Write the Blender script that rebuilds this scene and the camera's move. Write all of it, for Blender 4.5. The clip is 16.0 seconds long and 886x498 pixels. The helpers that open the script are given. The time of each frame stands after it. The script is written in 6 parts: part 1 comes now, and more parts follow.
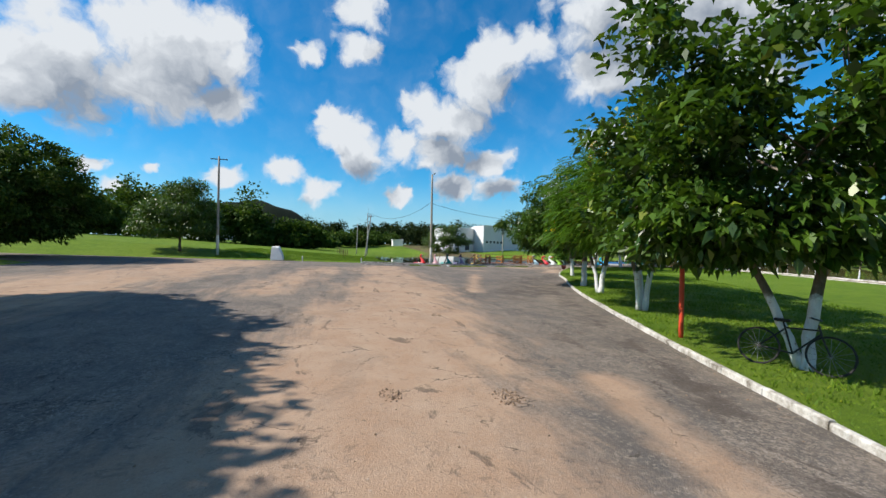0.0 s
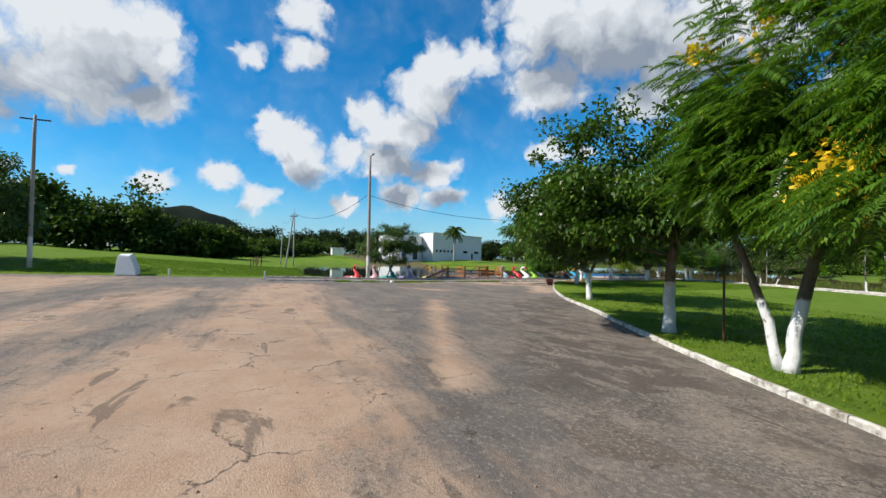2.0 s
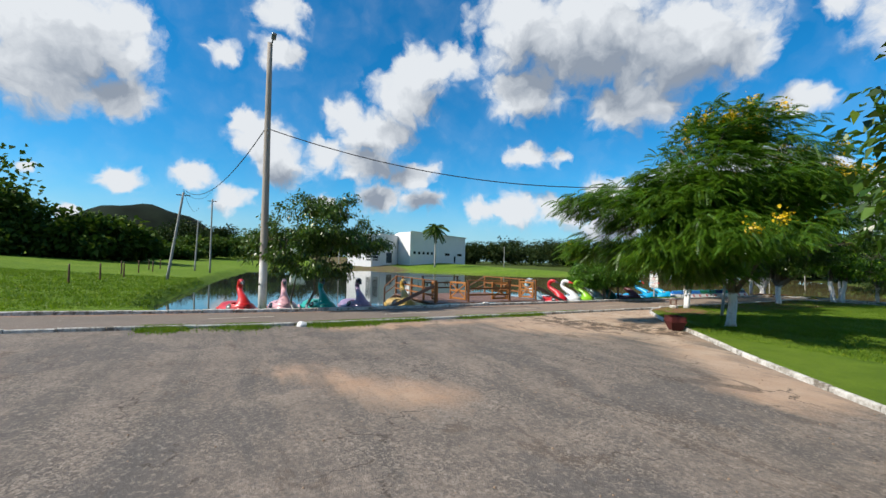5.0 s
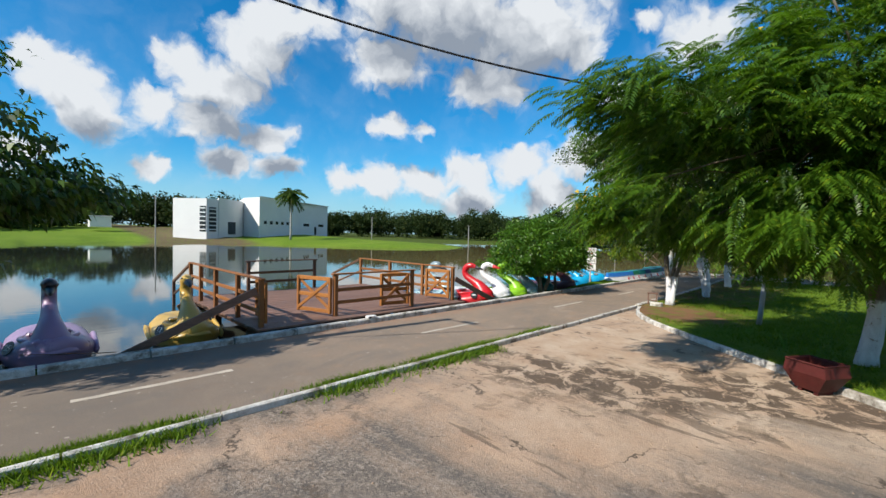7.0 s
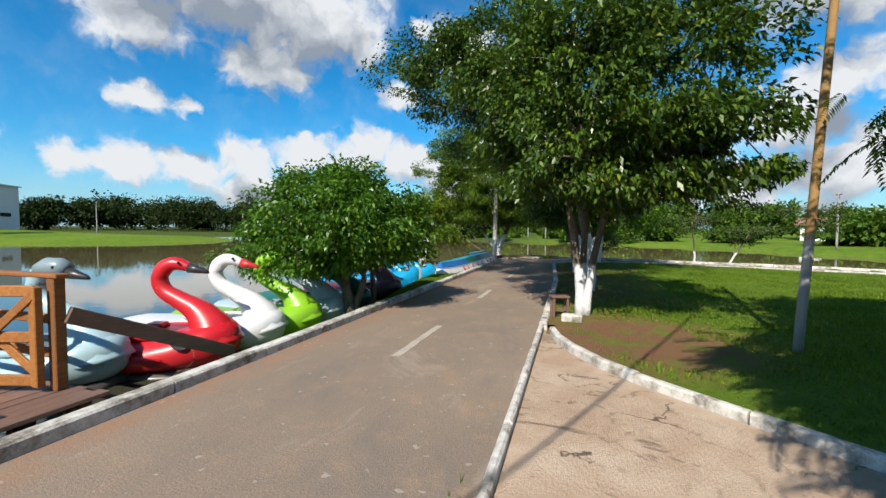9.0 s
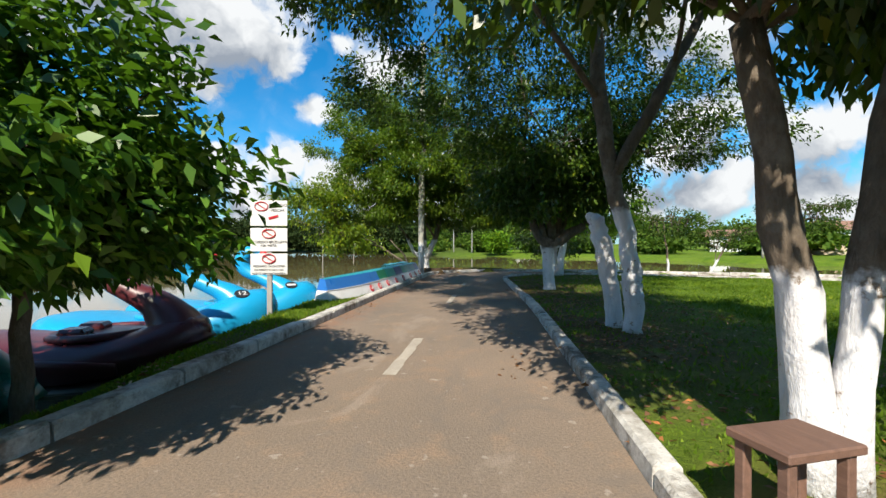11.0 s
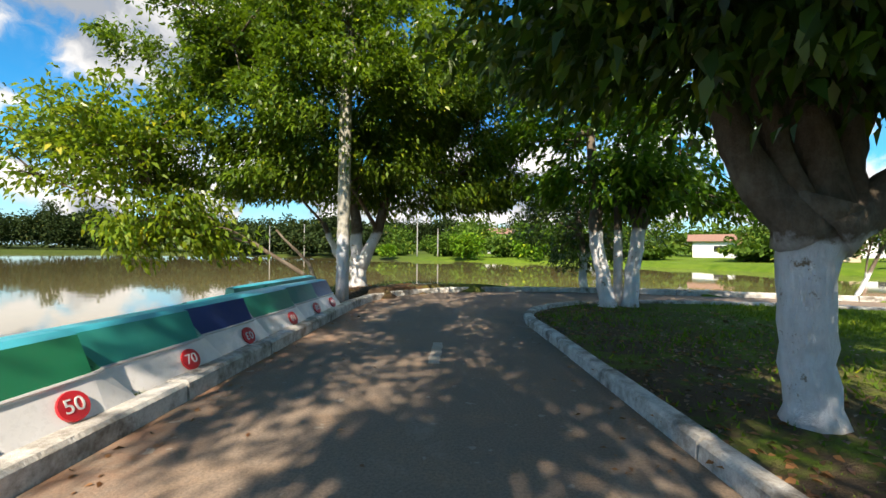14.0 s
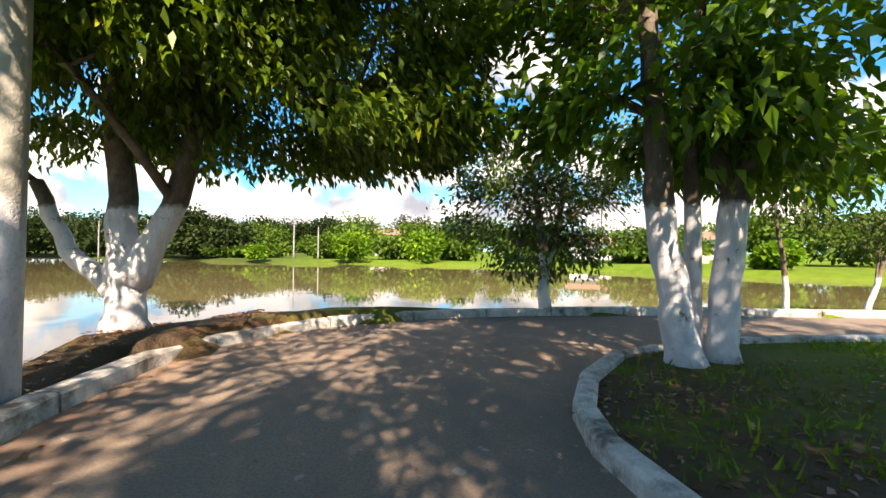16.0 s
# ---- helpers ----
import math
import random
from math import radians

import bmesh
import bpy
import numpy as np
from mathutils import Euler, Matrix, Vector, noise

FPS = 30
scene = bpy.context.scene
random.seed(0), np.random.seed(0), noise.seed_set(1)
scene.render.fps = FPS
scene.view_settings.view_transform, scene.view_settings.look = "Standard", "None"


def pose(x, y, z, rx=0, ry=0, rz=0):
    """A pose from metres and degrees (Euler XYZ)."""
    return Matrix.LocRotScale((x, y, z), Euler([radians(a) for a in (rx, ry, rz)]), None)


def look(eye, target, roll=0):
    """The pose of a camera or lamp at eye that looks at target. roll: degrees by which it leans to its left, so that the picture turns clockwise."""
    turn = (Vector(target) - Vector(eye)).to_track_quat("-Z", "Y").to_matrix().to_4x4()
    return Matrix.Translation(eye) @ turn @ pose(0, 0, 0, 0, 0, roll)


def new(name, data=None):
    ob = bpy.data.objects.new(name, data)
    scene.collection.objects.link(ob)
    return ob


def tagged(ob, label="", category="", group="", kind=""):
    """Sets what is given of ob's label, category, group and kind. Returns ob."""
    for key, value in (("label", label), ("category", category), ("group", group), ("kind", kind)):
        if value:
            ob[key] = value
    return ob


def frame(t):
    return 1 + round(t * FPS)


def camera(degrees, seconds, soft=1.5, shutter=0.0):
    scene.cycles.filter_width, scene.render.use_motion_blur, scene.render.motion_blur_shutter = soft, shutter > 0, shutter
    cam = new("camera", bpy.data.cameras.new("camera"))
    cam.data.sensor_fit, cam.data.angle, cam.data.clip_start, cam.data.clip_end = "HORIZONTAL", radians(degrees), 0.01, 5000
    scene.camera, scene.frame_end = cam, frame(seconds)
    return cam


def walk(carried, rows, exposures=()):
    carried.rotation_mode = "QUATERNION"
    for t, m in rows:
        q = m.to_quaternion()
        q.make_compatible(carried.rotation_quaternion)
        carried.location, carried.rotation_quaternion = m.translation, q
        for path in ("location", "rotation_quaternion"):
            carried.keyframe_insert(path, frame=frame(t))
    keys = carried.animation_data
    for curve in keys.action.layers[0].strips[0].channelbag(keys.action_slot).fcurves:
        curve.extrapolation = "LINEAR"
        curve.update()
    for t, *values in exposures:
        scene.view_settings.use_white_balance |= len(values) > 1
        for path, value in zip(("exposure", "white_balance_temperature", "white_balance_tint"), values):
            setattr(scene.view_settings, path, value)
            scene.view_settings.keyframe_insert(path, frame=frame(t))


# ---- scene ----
cam = camera(93.0, 16.0, soft=1.5)
PATH = [
    (0, (49.673, -22.347, 2.141), (47.749, -21.800, 2.133), 1.14),
    (0.5, (46.024, -21.531, 2.064), (44.121, -20.916, 2.060), 0.99),
    (1, (42.973, -20.637, 1.984), (41.098, -19.941, 1.992), 0.99),
    (1.5, (39.888, -19.526, 1.954), (38.042, -18.758, 1.980), 1.03),
    (2, (36.657, -18.210, 2.034), (34.817, -17.426, 2.076), 1.10),
    (2.5, (33.245, -16.776, 2.016), (31.408, -15.988, 2.065), 1.16),
    (3, (29.424, -15.240, 2.072), (27.589, -14.447, 2.124), 0.94),
    (5.3, (16.627, -9.951, 2.271), (14.853, -9.030, 2.329), 1.41),
    (5.5, (15.606, -9.510, 2.303), (13.860, -8.536, 2.361), 1.46),
    (6, (13.209, -8.241, 2.327), (11.530, -7.155, 2.367), 1.13),
    (6.5, (10.784, -6.828, 2.386), (9.192, -5.618, 2.372), 1.33),
    (7, (8.880, -5.462, 2.295), (7.455, -4.061, 2.229), 1.34),
    (7.5, (7.283, -3.949, 2.199), (6.051, -2.376, 2.110), 1.11),
    (8, (5.851, -2.131, 2.034), (4.859, -0.398, 1.925), 0.71),
    (8.5, (4.737, -0.169, 1.851), (3.958, 1.670, 1.741), 0.38),
    (9, (3.880, 1.817, 1.690), (3.281, 3.723, 1.599), 0.38),
    (9.5, (3.286, 3.586, 1.513), (2.842, 5.534, 1.435), 0.48),
    (9.7, (3.113, 4.419, 1.320), (2.715, 6.379, 1.277), 0.31),
    (11.8, (2.340, 10.450, 1.122), (2.150, 12.441, 1.118), 0.70),
    (12, (2.266, 11.057, 1.113), (2.094, 13.050, 1.114), 0.85),
    (12.5, (2.165, 12.456, 1.067), (2.038, 14.452, 1.085), 0.5),
    (13, (2.047, 13.877, 1.049), (1.962, 15.875, 1.056), 0.4),
    (13.5, (1.955, 15.427, 1.043), (1.871, 17.425, 1.052), 0.35),
    (14, (1.850, 16.816, 1.048), (1.775, 18.815, 1.056), 0.5),
    (14.5, (1.758, 18.137, 0.989), (1.751, 20.137, 0.995), 0.4),
    (15, (1.685, 19.270, 0.973), (1.803, 21.267, 0.990), 0.5),
    (15.5, (1.677, 20.402, 0.985), (1.945, 22.384, 1.002), 0.4),
    (16, (1.646, 21.549, 0.990), (2.118, 23.492, 1.013), 0.6),
]

walk(cam, [(t, look(eye, target, roll)) for t, eye, target, roll in PATH],
     exposures=[(0.0, 0.5, 6450, 10), (9.5, 0.58, 6600, 10), (11.8, 0.8, 6800, 10), (13.0, 0.8, 6900, 10), (14.0, 1.1, 7300, 13), (14.5, 1.38, 7600, 16), (15.0, 1.5, 7900, 18), (16.0, 1.62, 8000, 21)])

# ---- world, sun ----
SUN_AZ = radians(83.7)      # the way the light travels, from +x towards +y
SUN_EL = radians(41.7)
sun_dir = Vector((-math.cos(SUN_AZ) * math.cos(SUN_EL), -math.sin(SUN_AZ) * math.cos(SUN_EL), math.sin(SUN_EL)))
SKY, CLOUD, SUN = 0.092, 0.585, 5.0
# cumulus clouds: azimuth and height in degrees, radius
CLOUDS_WEST = [(207, 17.2, .12), (197, 21.6, .115), (200, 16.8, .08), (192, 17.2, .055), (193, 23.7, .065), (210, 13.8, .06),
               (176, 28.5, .048), (176, 24.6, .036), (182, 23.1, .03), (178, 14.2, .055), (175, 11.6, .05), (180, 16.1, .03), (170, 13.6, .045),
               (185, 9.4, .036), (181, 7.2, .038), (192, 8.2, .032), (204, 7.5, .018), (199, 8.1, .014), (202, 5.6, .02), (196, 4.2, .02)]
CLOUDS_NORTHWEST = [(160, 21.2, .075), (157, 24.4, .066), (153, 25.7, .046), (164, 16.7, .07), (167, 18.3, .046), (165, 12.3, .055), (159, 11.3, .05),
                    (163, 8.6, .046), (170, 7.0, .028), (157, 8.0, .045), (135, 27.6, .14), (143, 28.7, .105), (125, 25.1, .12), (130, 19.2, .075),
                    (143, 22.4, .08), (119, 23.5, .06), (143, 14.0, .038), (139, 14.0, .03)]
CLOUDS_NORTH = [(149, 6.9, .04), (144, 6.5, .06), (138, 7.1, .062), (133, 8.2, .055), (126, 9.2, .058), (118, 10.0, .07), (112, 9.0, .075), (121, 5.2, .065),
                (132, 4.6, .055), (105, 6.5, .08), (97, 5.5, .08), (88, 5.1, .085), (80, 5.0, .085), (72, 5.0, .08), (64, 6.0, .085),
                (113, 17.6, .04), (111, 25.1, .026), (104, 22.5, .075), (72, 28.5, .10), (65, 24, .09), (64, 15, .06), (92, 11.5, .075), (80, 12, .085)]
CLOUDS_EAST = [(68, 10.5, .08), (55, 11.5, .085), (55, 4.5, .075), (47, 5.5, .08), (38, 5.0, .075), (49, 12.5, .04), (37, 16.3, .09), (28, 12, .12), (10, 16, .14), (350, 20, .16),
               (325, 22, .15), (300, 26, .17), (60, 42, .16), (20, 48, .2), (100, 50, .15), (240, 24, .14), (228, 12, .10), (265, 30, .12)]
CLOUDS = CLOUDS_WEST + CLOUDS_NORTHWEST + CLOUDS_NORTH + CLOUDS_EAST


def N(tree, kind, **values):
    node = tree.nodes.new(kind)
    for key, value in values.items():
        if key in node.inputs:
            node.inputs[key].default_value = value
    return node


def make_world():
    world = bpy.data.worlds.new("sky")
    scene.world = world
    world.use_nodes = True
    nt = world.node_tree
    nt.nodes.clear()
    L = nt.links.new
    out = N(nt, "ShaderNodeOutputWorld")
    back = N(nt, "ShaderNodeBackground", Strength=1.0)
    sky = N(nt, "ShaderNodeTexSky")
    sky.sky_type, sky.sun_disc = "NISHITA", False
    sky.sun_elevation = SUN_EL
    sky.sun_rotation = math.atan2(sun_dir.x, sun_dir.y)
    sky.air_density, sky.dust_density, sky.ozone_density = 1.0, 0.4, 3.0
    hue = N(nt, "ShaderNodeHueSaturation", Saturation=1.16, Value=SKY)
    tint = N(nt, "ShaderNodeMixRGB")
    tint.blend_type = "MULTIPLY"
    tint.inputs[0].default_value, tint.inputs[2].default_value = 1.0, (0.57, 0.99, 1.17, 1)
    L(sky.outputs[0], tint.inputs[1])
    L(tint.outputs[0], hue.inputs["Color"])
    where = N(nt, "ShaderNodeTexCoord").outputs["Generated"]
    # warp the directions at two scales so that the outlines billow
    def moved(vector, scale, amount):
        warp = N(nt, "ShaderNodeTexNoise", Scale=scale, Detail=3.0, Roughness=0.55)
        L(vector, warp.inputs["Vector"])
        sub = N(nt, "ShaderNodeVectorMath")
        sub.operation = "SUBTRACT"
        sub.inputs[1].default_value = (0.5, 0.5, 0.5)
        L(warp.outputs["Color"], sub.inputs[0])
        mul = N(nt, "ShaderNodeVectorMath")
        mul.operation = "SCALE"
        mul.inputs["Scale"].default_value = amount
        L(sub.outputs[0], mul.inputs[0])
        plus = N(nt, "ShaderNodeVectorMath")
        plus.operation = "ADD"
        L(vector, plus.inputs[0])
        L(mul.outputs[0], plus.inputs[1])
        return plus

    add = moved(moved(moved(where, 4.0, 0.05).outputs[0], 12.0, 0.05).outputs[0], 34.0, 0.032)

    def calc(op, a, b):
        node = N(nt, "ShaderNodeMath")
        node.operation = op
        for k, v in enumerate((a, b)):
            if isinstance(v, (int, float)):
                node.inputs[k].default_value = v
            else:
                L(v, node.inputs[k])
        return node

    def spread(value, a, b, lo=0.0, hi=1.0, smooth=True):
        m = N(nt, "ShaderNodeMapRange")
        if smooth:
            m.interpolation_type = "SMOOTHSTEP"
        for key, v in zip(("From Min", "From Max", "To Min", "To Max"), (a, b, lo, hi)):
            m.inputs[key].default_value = v
        L(value, m.inputs["Value"])
        return m.outputs[0]

    def field(vector):
        total = None
        flat = N(nt, "ShaderNodeVectorMath")
        flat.operation = "MULTIPLY"
        flat.inputs[1].default_value = (1.0, 1.0, 1.45)
        L(vector, flat.inputs[0])
        vector = flat.outputs[0]
        for az, el, r in CLOUDS:
            far = N(nt, "ShaderNodeVectorMath")
            far.operation = "DISTANCE"
            az, el = radians(az), radians(el)
            far.inputs[1].default_value = (math.cos(az) * math.cos(el), math.sin(az) * math.cos(el), math.sin(el) * 1.45)
            L(vector, far.inputs[0])
            rise = spread(far.outputs["Value"], r * 1.62, r * 0.25, 0, 1, False)
            if total is None:
                total = rise
            else:
                mx = calc("SMOOTH_MAX", total, rise)
                mx.inputs[2].default_value = 0.12
                total = mx.outputs[0]
        return total

    # round billows at two sizes
    def billow(vector, scale):
        v = N(nt, "ShaderNodeTexVoronoi", Scale=scale)
        v.feature = "SMOOTH_F1"
        v.inputs["Smoothness"].default_value = 0.35
        L(vector, v.inputs["Vector"])
        return spread(v.outputs["Distance"], 0.75, 0.1, 0, 1, False)

    puff = calc("ADD", calc("MULTIPLY", billow(add.outputs[0], 15.0), 0.34).outputs[0], calc("MULTIPLY", billow(add.outputs[0], 33.0), 0.22).outputs[0])
    fluff = N(nt, "ShaderNodeTexNoise", Scale=15.0, Detail=9.0, Roughness=0.66)
    L(add.outputs[0], fluff.inputs["Vector"])
    rough = calc("ADD", puff.outputs[0], calc("MULTIPLY", fluff.outputs[0], 0.95).outputs[0])
    core = field(add.outputs[0])
    near = spread(core, 0.04, 0.30)
    dens = calc("ADD", core, calc("MULTIPLY", calc("SUBTRACT", rough.outputs[0], 0.83).outputs[0], near).outputs[0])
    cover = spread(dens.outputs[0], 0.02, 0.56)
    # undersides are grey: how much cloud lies above, towards the sun
    above = N(nt, "ShaderNodeVectorMath")
    above.operation = "ADD"
    above.inputs[1].default_value = (-0.005, -0.035, 0.075)
    L(add.outputs[0], above.inputs[0])
    roof = field(above.outputs[0])
    lit = calc("ADD", calc("MULTIPLY", roof, -1.0).outputs[0], calc("MULTIPLY", rough.outputs[0], 0.75).outputs[0])
    lit = calc("ADD", lit.outputs[0], 0.42)
    ramp = N(nt, "ShaderNodeValToRGB")
    ramp.color_ramp.elements[0].position, ramp.color_ramp.elements[0].color = 0.06, (0.34, 0.40, 0.49, 1)
    ramp.color_ramp.elements[1].position, ramp.color_ramp.elements[1].color = 0.66, (0.94, 0.985, 1.03, 1)
    L(lit.outputs[0], ramp.inputs[0])
    bright = N(nt, "ShaderNodeHueSaturation", Value=CLOUD)
    L(ramp.outputs[0], bright.inputs["Color"])
    # pale haze low over the horizon
    height = N(nt, "ShaderNodeSeparateXYZ")
    L(where, height.inputs[0])
    haze = N(nt, "ShaderNodeMixRGB")
    haze.inputs[2].default_value = (0.30, 0.425, 0.54, 1)
    L(spread(height.outputs[2], 0.17, 0.0, 0.0, 0.62), haze.inputs[0])
    L(hue.outputs[0], haze.inputs[1])
    mix = N(nt, "ShaderNodeMixRGB")
    L(cover, mix.inputs[0])
    L(haze.outputs[0], mix.inputs[1])
    L(bright.outputs[0], mix.inputs[2])
    L(mix.outputs[0], back.inputs["Color"])
    L(back.outputs[0], out.inputs["Surface"])


make_world()
sun_data = bpy.data.lights.new("sun", "SUN")
sun_data.energy, sun_data.angle, sun_data.color = SUN, radians(0.55), (1.0, 0.93, 0.82)
sun = new("sun", sun_data)
sun.matrix_world = look(sun_dir * 100, (0, 0, 0))


# ---- materials ----
class Mat:
    """A node material under construction."""

    def __init__(self, name, rough=0.8, metal=0.0, spec=0.3):
        self.m = bpy.data.materials.new(name)
        self.m.use_nodes = True
        self.t = self.m.node_tree
        self.bsdf = self.t.nodes["Principled BSDF"]
        self.bsdf.inputs["Roughness"].default_value = rough
        self.bsdf.inputs["Metallic"].default_value = metal
        self.bsdf.inputs["Specular IOR Level"].default_value = spec
        self.where = N(self.t, "ShaderNodeTexCoord").outputs["Object"]

    def link(self, a, b):
        self.t.links.new(a, b)

    def noise(self, scale, detail=4.0, rough=0.6, vector=None, distort=0.0):
        n = N(self.t, "ShaderNodeTexNoise", Scale=scale, Detail=detail, Roughness=rough, Distortion=distort)
        self.link(vector or self.where, n.inputs["Vector"])
        return n.outputs[0]

    def stretch(self, sx, sy, sz, rz=0.0, vector=None):
        m = N(self.t, "ShaderNodeMapping")
        m.inputs["Scale"].default_value = (sx, sy, sz)
        m.inputs["Rotation"].default_value = (0, 0, rz)
        self.link(vector or self.where, m.inputs["Vector"])
        return m.outputs[0]

    def range(self, value, a, b, lo=0.0, hi=1.0):
        m = N(self.t, "ShaderNodeMapRange")
        for key, v in zip(("From Min", "From Max", "To Min", "To Max"), (a, b, lo, hi)):
            m.inputs[key].default_value = v
        self.link(value, m.inputs["Value"])
        return m.outputs[0]

    def math(self, op, a, b):
        m = N(self.t, "ShaderNodeMath")
        m.operation = op
        for k, v in enumerate((a, b)):
            if isinstance(v, (int, float)):
                m.inputs[k].default_value = v
            else:
                self.link(v, m.inputs[k])
        return m.outputs[0]

    def xyz(self, vector=None):
        s = N(self.t, "ShaderNodeSeparateXYZ")
        self.link(vector or self.where, s.inputs[0])
        return s.outputs

    def mix(self, fac, a, b, mode="MIX"):
        m = N(self.t, "ShaderNodeMixRGB")
        m.blend_type = mode
        for k, v in enumerate((fac, a, b)):
            if isinstance(v, (int, float)):
                m.inputs[k].default_value = v
            elif isinstance(v, tuple):
                m.inputs[k].default_value = (*v, 1)
            else:
                self.link(v, m.inputs[k])
        return m.outputs[0]

    def done(self, color=None, bump=None, strength=0.4, distance=0.02, rough=None):
        if color is not None:
            if isinstance(color, tuple):
                self.bsdf.inputs["Base Color"].default_value = (*color, 1)
            else:
                self.link(color, self.bsdf.inputs["Base Color"])
        if rough is not None:
            self.link(rough, self.bsdf.inputs["Roughness"])
        if bump is not None:
            b = N(self.t, "ShaderNodeBump", Strength=strength, Distance=distance)
            self.link(bump, b.inputs["Height"])
            self.link(b.outputs[0], self.bsdf.inputs["Normal"])
        return self.m


def mat_path():
    m = Mat("worn_asphalt_path", 0.92)
    big, mid, fine = m.noise(0.35, 5), m.noise(2.2, 5, 0.65), m.noise(60, 3, 0.7)
    c = m.mix(m.range(big, .35, .68), (.215, .167, .126), (.285, .211, .152))
    c = m.mix(m.range(mid, .52, .72), c, (.311, .211, .137))
    c = m.mix(m.range(fine, .40, .70, 0, .62), c, (.089, .078, .067))
    stain = m.noise(.75, 6, .72, m.stretch(1.6, .7, 1), .6)
    c = m.mix(m.range(stain, .53, .64, 0, .55), c, (.152, .130, .111))
    c = m.mix(m.range(stain, .42, .34, 0, .45), c, (.318, .259, .204))
    x, y, _ = m.xyz()
    c = m.mix(m.math("MULTIPLY", m.range(m.math("ADD", y, m.math("MULTIPLY", big, 6.0)), 4.5, -2.0, 0, .62), m.range(mid, .30, .62, .6, 1.0)), c, (.098, .088, .079))
    rim = m.range(x, .6, .0)
    c = m.mix(m.math("MULTIPLY", m.math("MULTIPLY", rim, m.range(y, 29, 26)), m.range(m.noise(3.2, 5, .7), .38, .6)), c, (.266, .148, .092))
    spots = m.noise(9, 2, .5)
    c = m.mix(m.range(spots, .68, .72, 0, .75), c, (.340, .296, .244))
    return m.done(c, m.math("ADD", fine, m.math("MULTIPLY", mid, .6)), .5, .012)


def mat_lot():
    m = Mat("dusty_broken_asphalt", 0.95)
    x, y, _ = m.xyz()
    big, mid, fine = m.noise(.35, 5, .62), m.noise(1.4, 6, .7, distort=.5), m.noise(48, 3, .7)
    streak = m.noise(1.0, 5, .68, m.stretch(.16, 1.3, 1, rz=radians(-17)))
    wander = m.math("ADD", m.math("MULTIPLY", m.math("SUBTRACT", big, .5), 3.2),
                    m.math("ADD", m.math("MULTIPLY", m.math("SUBTRACT", streak, .5), 4.5), m.math("MULTIPLY", m.math("SUBTRACT", mid, .5), 2.4)))

    def strip(x0, y0, x1, y1, half, soft, amount):
        """How far a point lies inside a ragged strip round the line."""
        dx, dy = x1 - x0, y1 - y0
        l2 = dx * dx + dy * dy
        t = m.math("ADD", m.math("MULTIPLY", x, dx / l2), m.math("ADD", m.math("MULTIPLY", y, dy / l2), -(x0 * dx + y0 * dy) / l2))
        t = m.math("MINIMUM", m.math("MAXIMUM", t, 0.0), 1.0)
        ex = m.math("SUBTRACT", m.math("SUBTRACT", x, x0), m.math("MULTIPLY", t, dx))
        ey = m.math("SUBTRACT", m.math("SUBTRACT", y, y0), m.math("MULTIPLY", t, dy))
        d = m.math("SQRT", m.math("ADD", m.math("MULTIPLY", ex, ex), m.math("MULTIPLY", ey, ey)), 0.0)
        return m.range(m.math("ADD", d, m.math("MULTIPLY", wander, amount)), half + soft, half - soft)

    # earth dragged over the asphalt by the traffic, and sand in the corner by the path
    dirt = None
    for s in ((52, -23.6, 28, -18.5, 2.7, .8, .9), (28, -18.5, 8, -16.8, 2.0, .8, .9), (30, -25, 12, -22, 1.2, 1.0, 1.2), (30.5, -15.4, 18, -10.6, .38, .3, .25), (48, -18.9, 43.6, -17.8, .36, .25, .2),
              (11.5, -7.8, 9.4, -9.4, .5, .5, .5), (4.2, -7.5, 4.2, 8, .55, .4, .45), (5.6, 1.2, 5.0, 6.5, 3.3, .9, .9), (14, -1.6, 8, 2.6, .9, .6, .6), (34, -34, 6, -30, 3.5, 1.6, 1.6)):
        one = strip(*s)
        dirt = one if dirt is None else m.math("MAXIMUM", dirt, one)
    asphalt = m.mix(m.range(mid, .35, .68), (.118, .098, .082), (.222, .178, .143))
    asphalt = m.mix(m.range(streak, .50, .62, 0, .55), asphalt, (.080, .072, .064))
    asphalt = m.mix(m.range(big, .55, .7, 0, .5), asphalt, (.275, .215, .165))
    corner = m.range(y, -2.5, 1.5)
    sand = m.mix(m.range(m.noise(.9, 5, .65), .36, .68), (.360, .228, .144), (.424, .300, .208))
    pale = m.mix(m.range(m.noise(1.1, 5, .68), .38, .64), (.376, .260, .176), (.480, .372, .276))
    sand = m.mix(corner, sand, pale)
    c = m.mix(m.math("MULTIPLY", dirt, .92), asphalt, sand)
    crust = m.noise(3.4, 6, .75, distort=1.2)
    c = m.mix(m.math("MULTIPLY", m.range(crust, .57, .62, 0, .75), m.range(big, .42, .60)), c, (.128, .092, .066))
    wet = m.noise(.8, 5, .66, m.stretch(.5, 1.2, 1, rz=radians(-23)), .8)
    c = m.mix(m.range(wet, .605, .635, 0, .7), c, (.100, .072, .052))
    c = m.mix(m.math("MULTIPLY", m.math("MULTIPLY", m.range(fine, .45, .70, 0, .5), m.math("SUBTRACT", 1.0, m.math("MULTIPLY", dirt, .6))), m.range(y, 1.5, -3.0, .45, 1.0)), c, (.068, .064, .060))
    mud = strip(4.9, .7, 8.2, 2.6, 1.05, .45, .8)
    c = m.mix(m.math("MULTIPLY", mud, m.range(m.noise(2.4, 6, .75, distort=.8), .46, .52)), c, (.100, .070, .048))
    grit = m.noise(13, 6, .8)
